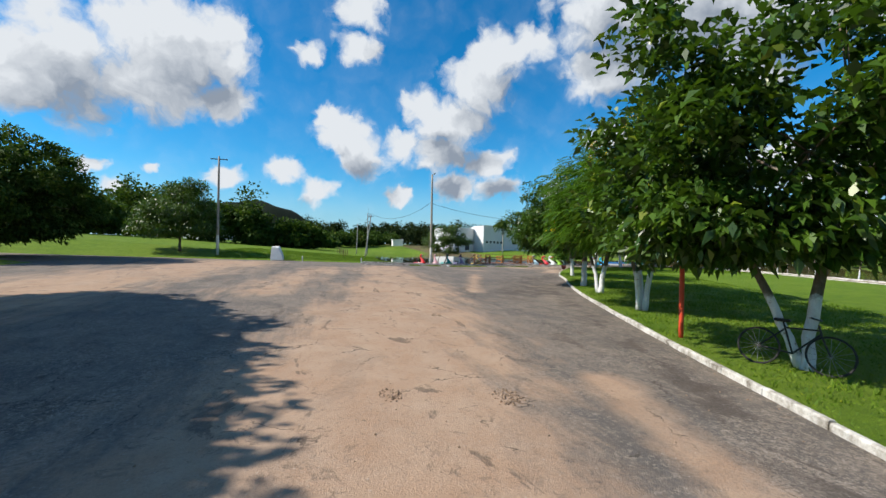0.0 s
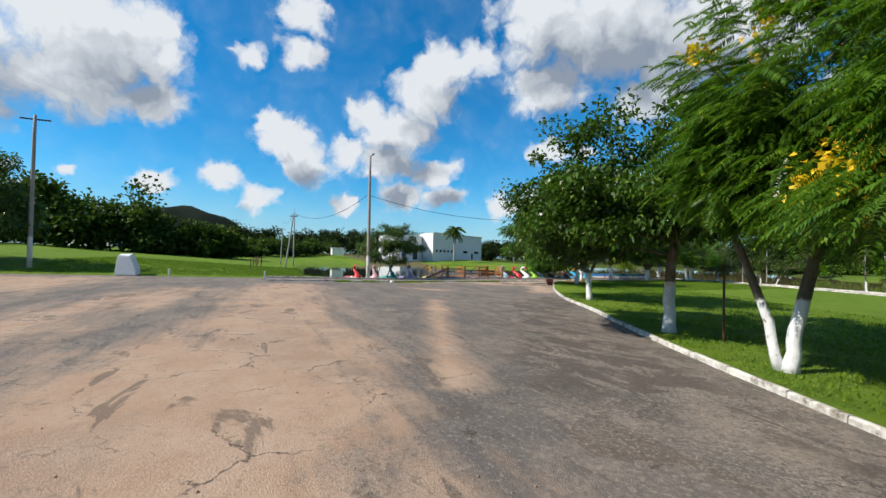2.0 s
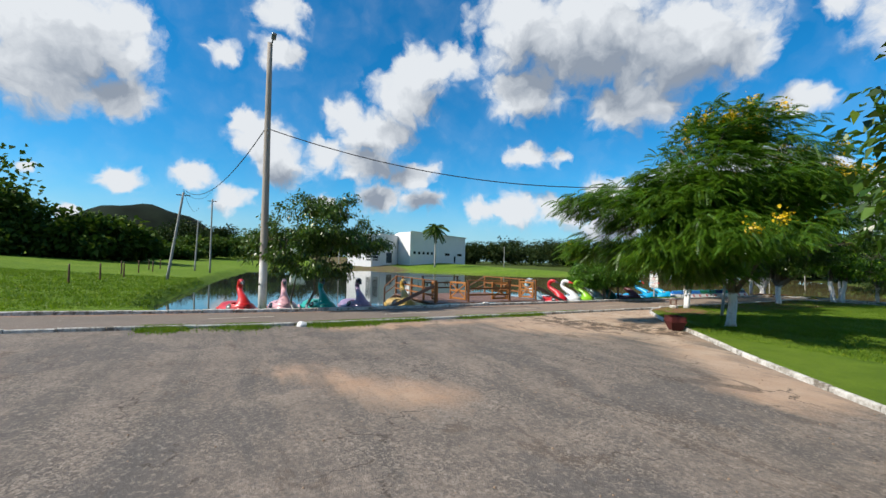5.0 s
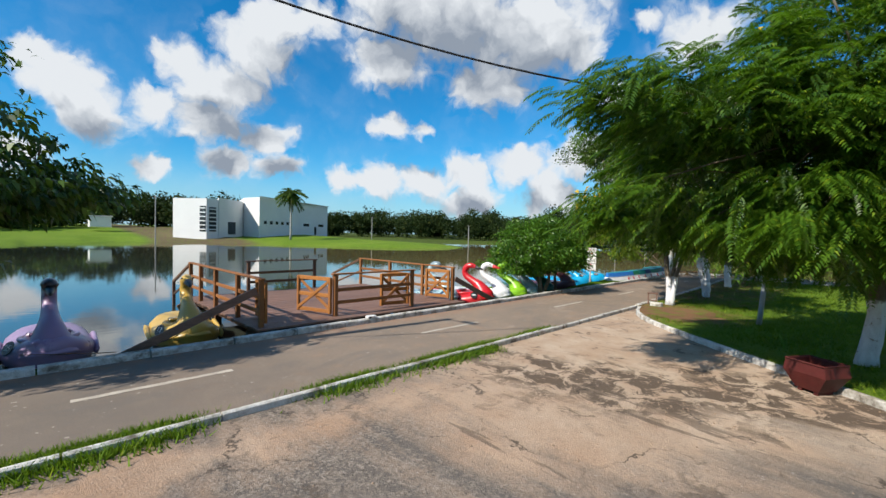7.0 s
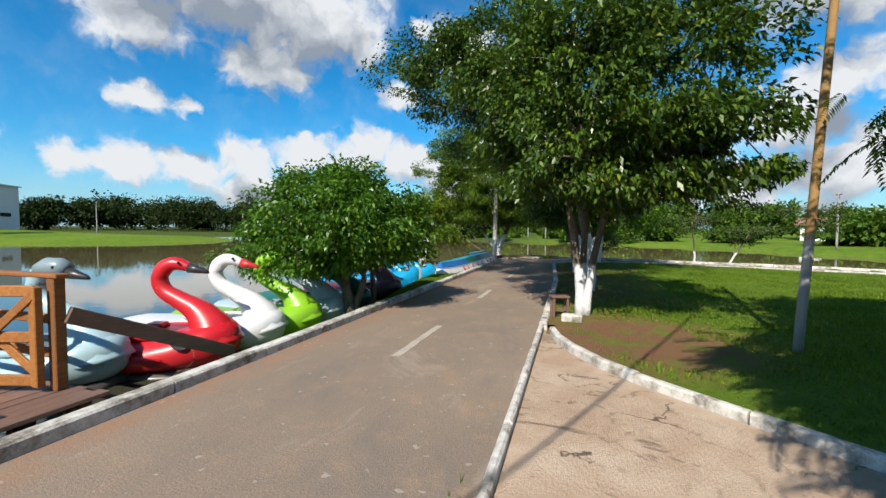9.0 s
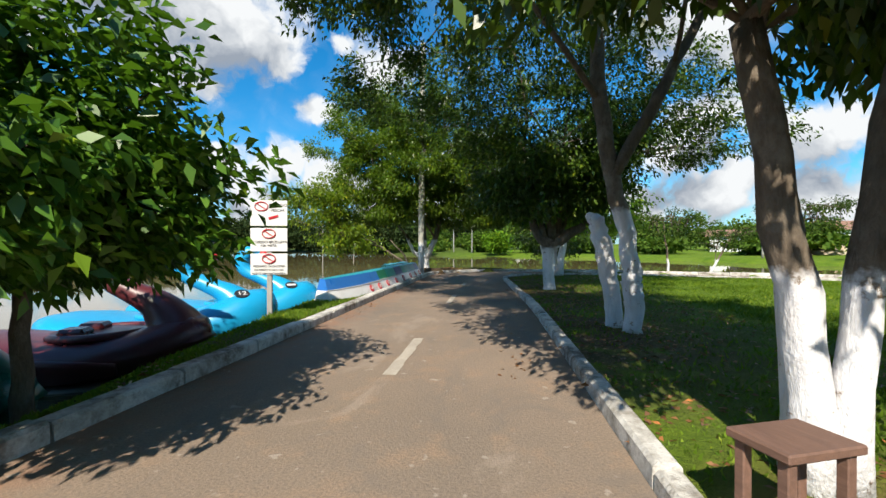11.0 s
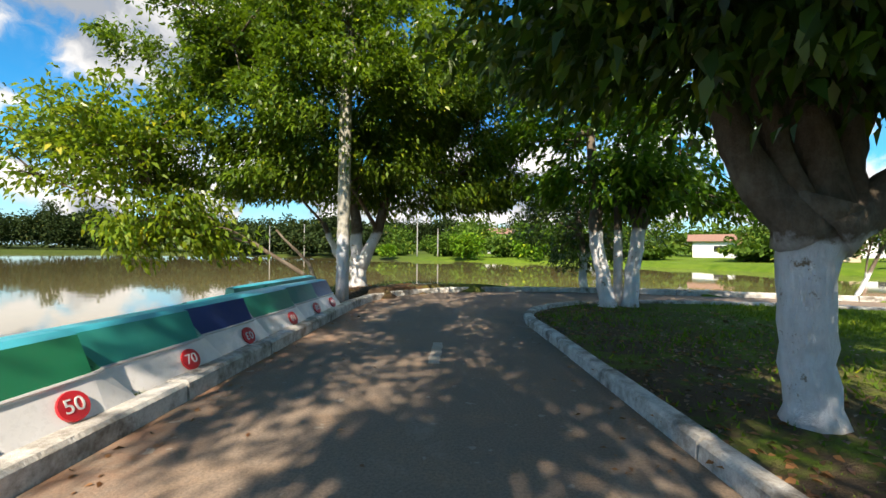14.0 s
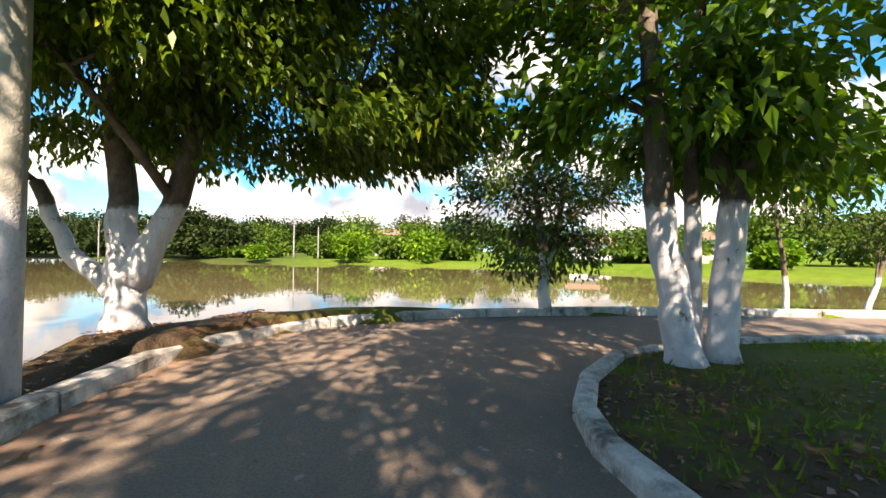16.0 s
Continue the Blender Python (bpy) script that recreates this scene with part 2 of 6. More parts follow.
    plain = m.math("MULTIPLY", m.math("SUBTRACT", 1.0, m.math("MULTIPLY", corner, .75)), m.math("SUBTRACT", 1.0, m.math("MULTIPLY", dirt, .72)))
    # rolled chippings show where the binder has worn off
    cell = N(m.t, "ShaderNodeTexVoronoi", Scale=42.0)
    m.link(m.where, cell.inputs["Vector"])
    stone = m.xyz(cell.outputs["Color"])[0]
    bared = m.math("MULTIPLY", plain, m.range(m.noise(.55, 4, .6), .42, .58, .25, 1.0))
    c = m.mix(m.math("MULTIPLY", bared, m.range(stone, .66, .98, 0, .6)), c, (.33, .28, .23))
    c = m.mix(m.math("MULTIPLY", bared, m.range(stone, .36, .05, 0, .6)), c, (.05, .043, .037))
    # old patches and cracks
    tar = m.noise(.33, 5, .62, m.stretch(.7, 1.2, 1, rz=radians(-20)), .5)
    c = m.mix(m.math("MULTIPLY", plain, m.range(tar, .535, .57, 0, .5)), c, (.078, .072, .068))
    bent = N(m.t, "ShaderNodeVectorMath")
    bent.operation = "ADD"
    wob = N(m.t, "ShaderNodeTexNoise", Scale=1.6, Detail=4.0, Roughness=.65)
    m.link(m.where, wob.inputs["Vector"])
    m.link(m.where, bent.inputs[0])
    m.link(wob.outputs["Color"], bent.inputs[1])
    net = N(m.t, "ShaderNodeTexVoronoi", Scale=.62)
    net.feature = "DISTANCE_TO_EDGE"
    m.link(bent.outputs[0], net.inputs["Vector"])
    line = m.math("MULTIPLY", m.range(net.outputs["Distance"], .016, .004), m.range(m.noise(.9, 3), .50, .60))
    c = m.mix(m.math("MULTIPLY", line, .85), c, (.045, .034, .026))
    c = m.mix(m.math("MULTIPLY", plain, m.range(grit, .54, .62, 0, .75)), c, (.088, .080, .072))
    c = m.mix(m.math("MULTIPLY", plain, m.range(grit, .46, .38, 0, .55)), c, (.320, .264, .212))
    # ragged dark brown patches gathered in strips near the lawn kerb
    dark_strips = m.math("MAXIMUM", strip(31.0, -12.4, 21.0, -7.2, 1.7, .6, .35), strip(20.5, -5.2, 18.0, -4.0, .8, .4, .2))
    dark_strips = m.math("MAXIMUM", dark_strips, strip(47, -17.6, 33, -12.0, .35, .3, .2))
    c = m.mix(m.math("MULTIPLY", dark_strips, m.range(m.noise(.9, 6, .7, m.stretch(.8, 1.5, 1, rz=radians(-25)), .7), .48, .53, 0, .72)), c, (.062, .048, .039))
    specks = m.noise(16, 3, .7)
    c = m.mix(m.range(specks, .67, .71, 0, .6), c, (.368, .320, .272))
    return m.done(c, m.math("ADD", fine, m.math("MULTIPLY", mid, 1.5)), .7, .02)


def mat_kerb(white=.60):
    m = Mat("limewashed_concrete_kerb", 0.9)
    big, mid, fine = m.noise(1.3, 5, .65), m.noise(7, 5, .7), m.noise(60, 3)
    grime = m.math("ADD", m.math("MULTIPLY", big, .6), m.math("MULTIPLY", mid, .6))
    c = m.mix(m.range(grime, .52, .74), (white, white * .97, white * .90), (.20, .175, .14))
    moss = m.noise(2.6, 5, .7)
    c = m.mix(m.range(moss, .56, .66, 0, .75), c, (.085, .066, .047))
    c = m.mix(m.range(fine, .5, .8, 0, .4), c, (.16, .14, .12))
    return m.done(c, m.math("ADD", fine, mid), .6, .015)


def mat_grass_ground():
    m = Mat("mown_grass_soil", 0.95, spec=.15)
    big, mid, fine = m.noise(.13, 5), m.noise(1.3, 5, .7), m.noise(28, 4, .75)
    c = m.mix(m.range(mid, .32, .68), (.066, .130, .007), (.140, .220, .014))
    c = m.mix(m.range(big, .42, .72, 0, .6), c, (.175, .238, .028))
    c = m.mix(m.range(fine, .45, .85, 0, .75), c, (.032, .081, .007))
    bare = m.noise(.55, 5, .7)
    c = m.mix(m.range(bare, .66, .76, 0, .7), c, (.168, .108, .059))
    # trodden earth under the trees by the path, olive grass across the pond
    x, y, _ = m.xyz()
    # grass colour darkened across the pond, where the far bank lies in shade
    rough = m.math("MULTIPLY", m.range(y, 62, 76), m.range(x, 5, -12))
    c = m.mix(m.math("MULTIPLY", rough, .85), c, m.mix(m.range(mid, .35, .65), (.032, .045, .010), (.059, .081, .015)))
    dx, dy = m.math("SUBTRACT", x, 4.7), m.math("SUBTRACT", y, 8.8)
    d2 = m.math("ADD", m.math("MULTIPLY", dx, dx), m.math("MULTIPLY", dy, dy))
    c = m.mix(m.math("MULTIPLY", m.range(d2, 5.0, .8), m.range(m.noise(2.2, 4), .30, .52)), c, (.215, .112, .060))
    # bare red earth by the boats at the bend, and thin grass in the lasting shade
    end = m.math("MULTIPLY", m.math("MULTIPLY", m.range(y, 17.0, 20.5), m.range(y, 31, 29)), m.math("MULTIPLY", m.range(x, 1.6, .8), m.range(x, -3.5, -2.5)))
    c = m.mix(m.math("MULTIPLY", end, m.range(m.noise(3, 4), .3, .55)), c, (.210, .101, .052))
    worn = m.math("MULTIPLY", m.math("MULTIPLY", m.range(y, 10.5, 13), m.range(y, 29, 26)), m.range(x, 7.0, 4.0))
    c = m.mix(m.math("MULTIPLY", worn, m.range(m.noise(1.6, 5, .7), .34, .50)), c, (.105, .073, .045))
    return m.done(c, fine, 1.0, .05)


def mat_plain(name, color, rough=.7, spec=.3, metal=0.0, vary=.18, scale=3.0, bump=.0, dirt=(.2, .17, .14), dirtiness=.25):
    m = Mat(name, rough, metal, spec)
    n, f = m.noise(scale, 5, .65), m.noise(scale * 12, 3, .6)
    dark = tuple(v * (1 - vary) for v in color)
    c = m.mix(m.range(n, .3, .7), color, dark)
    c = m.mix(m.range(f, .52, .8, 0, dirtiness), c, dirt)
    return m.done(c, f if bump else None, bump, .01)


def mat_wood(name, light, dark):
    m = Mat(name, .62, spec=.35)
    rnd = N(m.t, "ShaderNodeObjectInfo").outputs["Random"]
    off = N(m.t, "ShaderNodeCombineXYZ")
    m.link(m.math("MULTIPLY", rnd, 37.0), off.inputs[0])
    add = N(m.t, "ShaderNodeVectorMath")
    add.operation = "ADD"
    m.link(m.where, add.inputs[0])
    m.link(off.outputs[0], add.inputs[1])
    grain = m.noise(4, 6, .7, m.stretch(9, 1.2, 9, vector=add.outputs[0]), .4)
    fine = m.noise(40, 3, .7, m.stretch(5, .6, 5, vector=add.outputs[0]))
    c = m.mix(m.range(grain, .3, .7), light, dark)
    c = m.mix(m.math("MULTIPLY", rnd, .45), c, tuple(v * .7 for v in dark))
    c = m.mix(m.range(fine, .55, .8, 0, .5), c, (.05, .03, .02))
    return m.done(c, m.math("ADD", grain, fine), .35, .006)


def mat_paint(name, color, rough=.3):
    m = Mat(name, rough, spec=.5)
    n, f = m.noise(2.2, 5, .65), m.noise(24, 4, .7)
    c = m.mix(m.range(n, .35, .75, 0, .35), color, tuple(v * .72 + .03 for v in color))
    z = m.xyz()[2]
    c = m.mix(m.math("MULTIPLY", m.range(f, .52, .75, 0, .7), m.range(z, .45, -.1, .03, .45)), c, (.17, .14, .10))
    return m.done(c, n, .08, .02, m.range(n, .3, .7, rough * .8, rough * 1.5))


def mat_bark(name, wash, color=(.17, .135, .10)):
    """Bark with limewash up to the height wash."""
    m = Mat(name, .93, spec=.15)
    f = m.noise(14, 5, .7, m.stretch(1, 1, .35))
    mid = m.noise(3, 5, .7)
    c = m.mix(m.range(f, .3, .7), color, tuple(v * .45 for v in color))
    c = m.mix(m.range(mid, .5, .75, 0, .6), c, (.30, .27, .22))
    if wash:
        z = m.xyz()[2]
        edge = m.math("ADD", z, m.math("MULTIPLY", m.math("SUBTRACT", mid, .5), .35))
        white = m.mix(m.range(f, .35, .75), (.68, .68, .69), (.50, .49, .50))
        chips = m.noise(6, 5, .75)
        white = m.mix(m.range(chips, .60, .66), white, (.22, .16, .11))
        c = m.mix(m.range(edge, wash + .03, wash - .03), c, white)
    return m.done(c, m.math("ADD", f, mid), .8, .03)


def mat_leaf(name, lo, hi, glow=.35, rough=.38, spec=.45):
    m = Mat(name, rough, spec=spec)
    rnd = N(m.t, "ShaderNodeNewGeometry").outputs["Random Per Island"]
    patch = m.noise(.9, 3)
    c = m.mix(rnd, lo, hi)
    c = m.mix(m.range(patch, .4, .7, 0, .5), c, tuple(v * .55 for v in lo))
    c = m.mix(m.range(rnd, .93, 1.0, 0, .8), c, (hi[0] * 1.9 + .02, hi[1] * 1.35, hi[2]))
    m.link(c, m.bsdf.inputs["Base Color"])
    tr = N(m.t, "ShaderNodeBsdfTranslucent")
    warm = m.mix(.5, c, (hi[0] * 1.45, hi[1] * 1.6, hi[2] * .6))
    m.link(warm, tr.inputs["Color"])
    mix = N(m.t, "ShaderNodeMixShader")
    mix.inputs[0].default_value = glow
    m.link(m.bsdf.outputs[0], mix.inputs[1])
    m.link(tr.outputs[0], mix.inputs[2])
    m.link(mix.outputs[0], m.t.nodes["Material Output"].inputs["Surface"])
    return m.m


def mat_water():
    m = Mat("still_pond_water", .03, spec=.6)
    silt = m.noise(.06, 3)
    x, y, _ = m.xyz()
    # the far arm of the pond is shallow and muddy
    muddy = m.range(y, 2.0, 26.0)
    c = m.mix(muddy, (.022, .028, .025), (.175, .142, .062))
    c = m.mix(m.range(silt, .4, .7, 0, .4), c, (.065, .065, .036))
    w1 = m.noise(3.0, 2, .5, m.stretch(1, .5, 1))
    w2 = m.noise(.5, 2, .5)
    return m.done(c, m.math("MULTIPLY", m.math("ADD", w1, w2), 1.0), .03, .05)


M = {
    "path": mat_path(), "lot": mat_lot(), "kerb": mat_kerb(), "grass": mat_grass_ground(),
    "line": mat_plain("worn_road_paint", (.46, .41, .34), .85, dirtiness=.8, vary=.35, dirt=(.30, .23, .17), bump=.3),
    "wood": mat_wood("orange_varnished_timber", (.46, .190, .042), (.22, .080, .022)),
    "railwood": mat_wood("brown_varnished_timber", (.34, .135, .036), (.15, .058, .020)),
    "deckwood": mat_wood("weathered_deck_boards", (.25, .14, .10), (.13, .075, .055)),
    "darkwood": mat_wood("dark_stained_timber", (.17, .085, .045), (.07, .038, .022)),
    "plaster": mat_plain("white_rendered_wall", (.66, .66, .66), .85, vary=.08, scale=.3, dirtiness=.08),
    "glass": mat_plain("dark_window_glass", (.03, .035, .04), .12, .6, vary=.3),
    "concrete": mat_plain("grey_concrete", (.34, .33, .31), .9, vary=.3, bump=.3),
    "white": mat_plain("white_paint", (.66, .66, .64), .7, vary=.12),
    "steel": mat_plain("galvanised_steel", (.32, .33, .34), .45, .5, .8),
    "black": mat_plain("black_rubber", (.02, .02, .02), .6, vary=.2),
    "redpost": mat_plain("red_painted_post", (.62, .07, .025), .55, vary=.2),
    "water": mat_water(),
    "leaf_broad": mat_leaf("broad_leaf", (.020, .055, .006), (.078, .150, .014), .22),
    "leaf_oiti": mat_leaf("glossy_oiti_leaf", (.019, .050, .006), (.094, .168, .013), .19),
    "leaf_light": mat_leaf("light_green_leaf", (.038, .104, .008), (.150, .290, .020), .38),
    "leaf_shore": mat_leaf("waterside_tree_leaf", (.026, .066, .007), (.165, .262, .017), .34),
    "leaf_round": mat_leaf("dark_round_leaf", (.018, .048, .006), (.098, .172, .014), .16),
    "leaf_feather": mat_leaf("feathery_leaflet", (.026, .076, .006), (.098, .192, .013), .38),
    "leaf_lime": mat_leaf("yellow_green_leaf", (.060, .140, .010), (.240, .310, .022), .40),
    "leaf_bush": mat_leaf("shrub_leaf", (.032, .098, .009), (.105, .225, .020), .28),
    "leaf_far": mat_leaf("distant_foliage", (.013, .027, .007), (.036, .060, .013), .1, .7, .15),
    "leaf_mid": mat_leaf("waterside_foliage", (.024, .058, .010), (.075, .125, .020), .22, .7, .15),
    "leaf_bank": mat_leaf("far_bank_foliage", (.040, .095, .012), (.115, .190, .026), .25, .7, .15),
    "leaf_bright": mat_leaf("bright_shrub_leaf", (.060, .150, .010), (.160, .290, .020), .3, .7, .15),
    "petal": mat_leaf("yellow_petal", (.66, .42, .01), (.76, .53, .03), .3),
    "blade": mat_leaf("grass_blade", (.062, .125, .008), (.155, .245, .018), .30, .6, .2),
    "hill": mat_plain("wooded_hill", (.010, .018, .009), .95, .1, vary=.6, scale=.03, dirtiness=.3, dirt=(.006, .01, .006)),
    "tile": mat_plain("clay_roof_tile", (.30, .17, .12), .85, vary=.25),
    "tan": mat_plain("tan_wall", (.55, .44, .33), .85, vary=.15),
}
BARK = {}


def bark(wash):
    if wash not in BARK:
        BARK[wash] = mat_bark("limewashed_bark" if wash else "grey_brown_bark", wash)
    return BARK[wash]


# ---- mesh helpers ----
def mesh_ob(name, verts, faces, material, parent=None, smooth=False, label=""):
    me = bpy.data.meshes.new(name)
    me.from_pydata([tuple(v) for v in verts], [], faces)
    me.materials.append(material)
    if smooth:
        me.polygons.foreach_set("use_smooth", [True] * len(me.polygons))
    me.update()
    ob = new(name, me)
    ob.parent = parent
    if label:
        tagged(ob, label)
    return ob


def part(name, bm, material, parent=None, label="", smooth=False):
    me = bpy.data.meshes.new(name)
    bm.normal_update()
    bm.to_mesh(me)
    bm.free()
    me.materials.append(material)
    if smooth:
        me.polygons.foreach_set("use_smooth", [True] * len(me.polygons))
    ob = new(name, me)
    ob.parent = parent
    if label:
        tagged(ob, label)
    return ob


def empty(name, m, label, category, group="", kind=""):
    ob = new(name)
    ob.matrix_world = m
    ob.empty_display_size = .2
    return tagged(ob, label, category, group, kind)


def bm_box(sx, sy, sz, m=Matrix(), bevel=.008):
    bm = bmesh.new()
    bmesh.ops.create_cube(bm, size=1, matrix=m @ Matrix.Diagonal((sx, sy, sz, 1)))
    if bevel:
        bmesh.ops.bevel(bm, geom=bm.edges[:], offset=bevel, segments=1, affect="EDGES")
    return bm


def beam(name, a, b, w, h, material, parent=None, bevel=.008, label=""):
    """A squared timber from a to b, w wide across and h high."""
    a, b = Vector(a), Vector(b)
    d = b - a
    q = d.to_track_quat("Y", "Z").to_matrix().to_4x4()
    return part(name, bm_box(w, d.length, h, Matrix.Translation((a + b) / 2) @ q, bevel), material, parent, label)


def tube_data(points, radii, seg=8, rng=None, rough=0.0):
    """Rings round a line of points: vertices and faces."""
    verts, faces = [], []
    n = len(points)
    up = Vector((.31, .17, .93))
    for i, (p, r) in enumerate(zip(points, radii)):
        p = Vector(p)
        d = (Vector(points[min(i + 1, n - 1)]) - Vector(points[max(i - 1, 0)])).normalized()
        s = d.cross(up)
        if s.length < .05:
            s = d.cross(Vector((1, 0, 0)))
        s.normalize()
        u = s.cross(d)
        for k in range(seg):
            a = 2 * math.pi * k / seg
            rr = r * (1 + (rng.uniform(-rough, rough) if rng else 0))
            verts.append(p + (s * math.cos(a) + u * math.sin(a)) * rr)
        if i:
            for k in range(seg):
                o, q = (i - 1) * seg, i * seg
                faces.append((o + k, o + (k + 1) % seg, q + (k + 1) % seg, q + k))
    faces.append(tuple(range(seg))[::-1])
    faces.append(tuple(range((n - 1) * seg, n * seg)))
    return verts, faces


def joined(chunks):
    verts, faces = [], []
    for v, f in chunks:
        o = len(verts)
        verts += v
        faces += [tuple(i + o for i in face) for face in f]
    return verts, faces


def fast_mesh(name, verts, quads, material, parent=None, smooth=False):
    """A mesh from arrays: verts n x 3, quads m x k of indices."""
    me = bpy.data.meshes.new(name)
    k = quads.shape[1]
    me.vertices.add(len(verts))
    me.vertices.foreach_set("co", np.asarray(verts, np.float32).ravel())
    me.loops.add(quads.size)
    me.loops.foreach_set("vertex_index", quads.astype(np.int32).ravel())
    me.polygons.add(len(quads))
    me.polygons.foreach_set("loop_start", np.arange(0, quads.size, k, dtype=np.int32))
    me.polygons.foreach_set("loop_total", np.full(len(quads), k, np.int32))
    if smooth:
        me.polygons.foreach_set("use_smooth", np.ones(len(quads), bool))
    me.materials.append(material)
    me.update(calc_edges=True)
    me.validate()
    ob = new(name, me)
    ob.parent = parent
    return ob


# ---- plan: shores, kerbs, heights ----
LAKE = [(-.75, -12.6), (-.72, 9.5), (-1.3, 13), (-1.55, 16), (-1.4, 20), (-1.3, 23.5), (-1.2, 26.5), (.2, 28.4), (3, 29.2), (7, 29.0), (10, 28.2), (14, 27.2),
        (21, 25), (31, 21), (46, 16), (70, 8), (76, 14), (50, 30), (34, 40), (26, 49), (20, 62), (4, 72), (-12, 80), (-30, 100),
        (-52, 112), (-85, 118), (-92, 90), (-66, 72), (-50, 60), (-52, 44), (-70, 33), (-84, 22), (-88, 4), (-70, -8), (-40, -12), (-20, -13.6),
        (-8, -14.4), (-3, -14.2)]
LOT_KERB = [(3.42, 9.6), (3.6, 8.6), (4.2, 7.4), (5.4, 6.2), (6.7, 5.05), (9.6, 2.8), (13.0, .2), (18.3, -3.25), (22.8, -5.5),
            (26.2, -7.4), (31.4, -10.1), (38.2, -13.1), (46.6, -16.5), (62, -22.5), (90, -33)]
OUTER = [(0, -18), (0, 0), (0, 10), (0, 20), (-.02, 23.2), (0, 24.6), (.12, 25.5), (.42, 26.3), (1.0, 27.0), (2.2, 27.6), (3.9, 27.85),
         (6.2, 27.6), (9, 26.95), (13, 25.8), (20, 23.4), (30, 19.2), (45, 13.5), (68, 5)]
INNER = [(3.3, -18), (3.32, 0), (3.3, 8), (3.29, 11), (3.22, 16), (3.06, 19), (2.90, 21.9), (2.82, 22.8), (2.86, 23.4), (3.02, 23.86), (3.42, 24.42), (4.12, 25.02), (4.85, 25.26),
         (6.4, 25.3), (9, 24.8), (12.6, 23.7), (19.2, 21.3), (29, 17.0), (44, 11.2), (67, 2.8)]


def slope(x, y):
    """The ground climbs a little to the south, at the far side of the lot."""
    w = np.clip((42 - np.asarray(x, float)) / 25, 0, 1)
    return .019 * np.clip(-np.asarray(y, float) - 8, 0, 60) * w


def dense(points, step):
    out = []
    for (x0, y0), (x1, y1) in zip(points, points[1:]):
        n = max(1, int(math.hypot(x1 - x0, y1 - y0) / step))
        out += [(x0 + (x1 - x0) * k / n, y0 + (y1 - y0) * k / n) for k in range(n)]
    return out + [points[-1]]


def smooth_line(points, step=.5):
    """A line rounded through the points (Catmull-Rom)."""
    p = [Vector((*q, 0)) for q in points]
    p = [p[0] * 2 - p[1]] + p + [p[-1] * 2 - p[-2]]
    out = []
    for a, b, c, d in zip(p, p[1:], p[2:], p[3:]):
        n = max(1, int((c - b).length / step))
        for k in range(n):
            t = k / n
            out.append((.5 * ((2 * b) + (c - a) * t + (2 * a - 5 * b + 4 * c - d) * t * t + (3 * b - a - 3 * c + d) * t ** 3)).to_2d())
    return [tuple(v) for v in out] + [points[-1]]


def inside(poly, x, y):
    hit = np.zeros(np.shape(x), bool)
    for (x0, y0), (x1, y1) in zip(poly, poly[1:] + poly[:1]):
        cross = (y0 > y) != (y1 > y)
        with np.errstate(divide="ignore", invalid="ignore"):
            hit ^= cross & (x < (x1 - x0) * (y - y0) / (y1 - y0 + 1e-12) + x0)
    return hit


def edge_distance(poly, x, y):
    best = np.full(np.shape(x), 1e9)
    for (x0, y0), (x1, y1) in zip(poly, poly[1:] + poly[:1]):
        dx, dy = x1 - x0, y1 - y0
        t = np.clip(((x - x0) * dx + (y - y0) * dy) / (dx * dx + dy * dy + 1e-12), 0, 1)
        best = np.minimum(best, np.hypot(x - x0 - t * dx, y - y0 - t * dy))
    return best


VERGE = .45
outer, inner, lot_kerb = smooth_line(OUTER), smooth_line(INNER), smooth_line(LOT_KERB)
PATH_AREA = OUTER + INNER[::-1]
LOT_AREA = LOT_KERB + [(90, -41), (17, -41), (9, -47), (2, -53), (-4, -70), (-6, -70), (-.2, -50), (-.2, -18), (3.3, -18), (3.3, 9.6)]


def line_distance(line, x, y):
    return edge_distance(list(line) + list(line)[-2:0:-1], x, y)


def ground_z(x, y, trench=False):
    x, y = np.asarray(x, float), np.asarray(y, float)
    d = edge_distance(LAKE, x, y)
    wet = inside(LAKE, x, y)
    z = np.where(wet, -.38 - .3 * np.minimum(d, 4), -.38 + .43 * np.clip(d / .62, 0, 1))
    west = np.clip((-x - 2) / 6, 0, 1)
    z = z + np.where(wet, 0, west * np.clip((78 - y) / 30, .15, 1) * np.minimum(.045 * np.maximum(d - 2, 0), 2.3))
    z = z + np.where(wet, 0, (1 - west) * np.minimum(.012 * np.maximum(d - 8, 0), 1.0) * np.clip((y - 26) / 6, 0, 1))
    z = z + np.where(wet, 0, slope(x, y))
    z = z + np.where(wet, 0, .05 * np.clip(d / .3, 0, 1) * (x < .3) * (x > -2.2) * np.clip((y + 17) / 1, 0, 1) * np.clip(27 - y, 0, 1))
    # the bank behind the kerb at the bend
    z = z + np.where(wet, 0, .13 * np.clip(d / .4, 0, 1) * np.clip((y - 24.8) / 1.2, 0, 1) * np.clip(3.6 - x, 0, 1) * np.clip((29 - y), 0, 1))
    paved = inside(PATH_AREA, x, y) | inside(LOT_AREA, x, y)
    if trench:
        paved = paved | (np.minimum(line_distance(LOT_KERB[1:], x, y), line_distance(INNER[4:], x, y)) < VERGE)
    z = np.where(paved, slope(x, y) - .22, z)
    far = np.clip((np.hypot(x, y) - 130) / 200, 0, 1)
    return z + far * 2.0


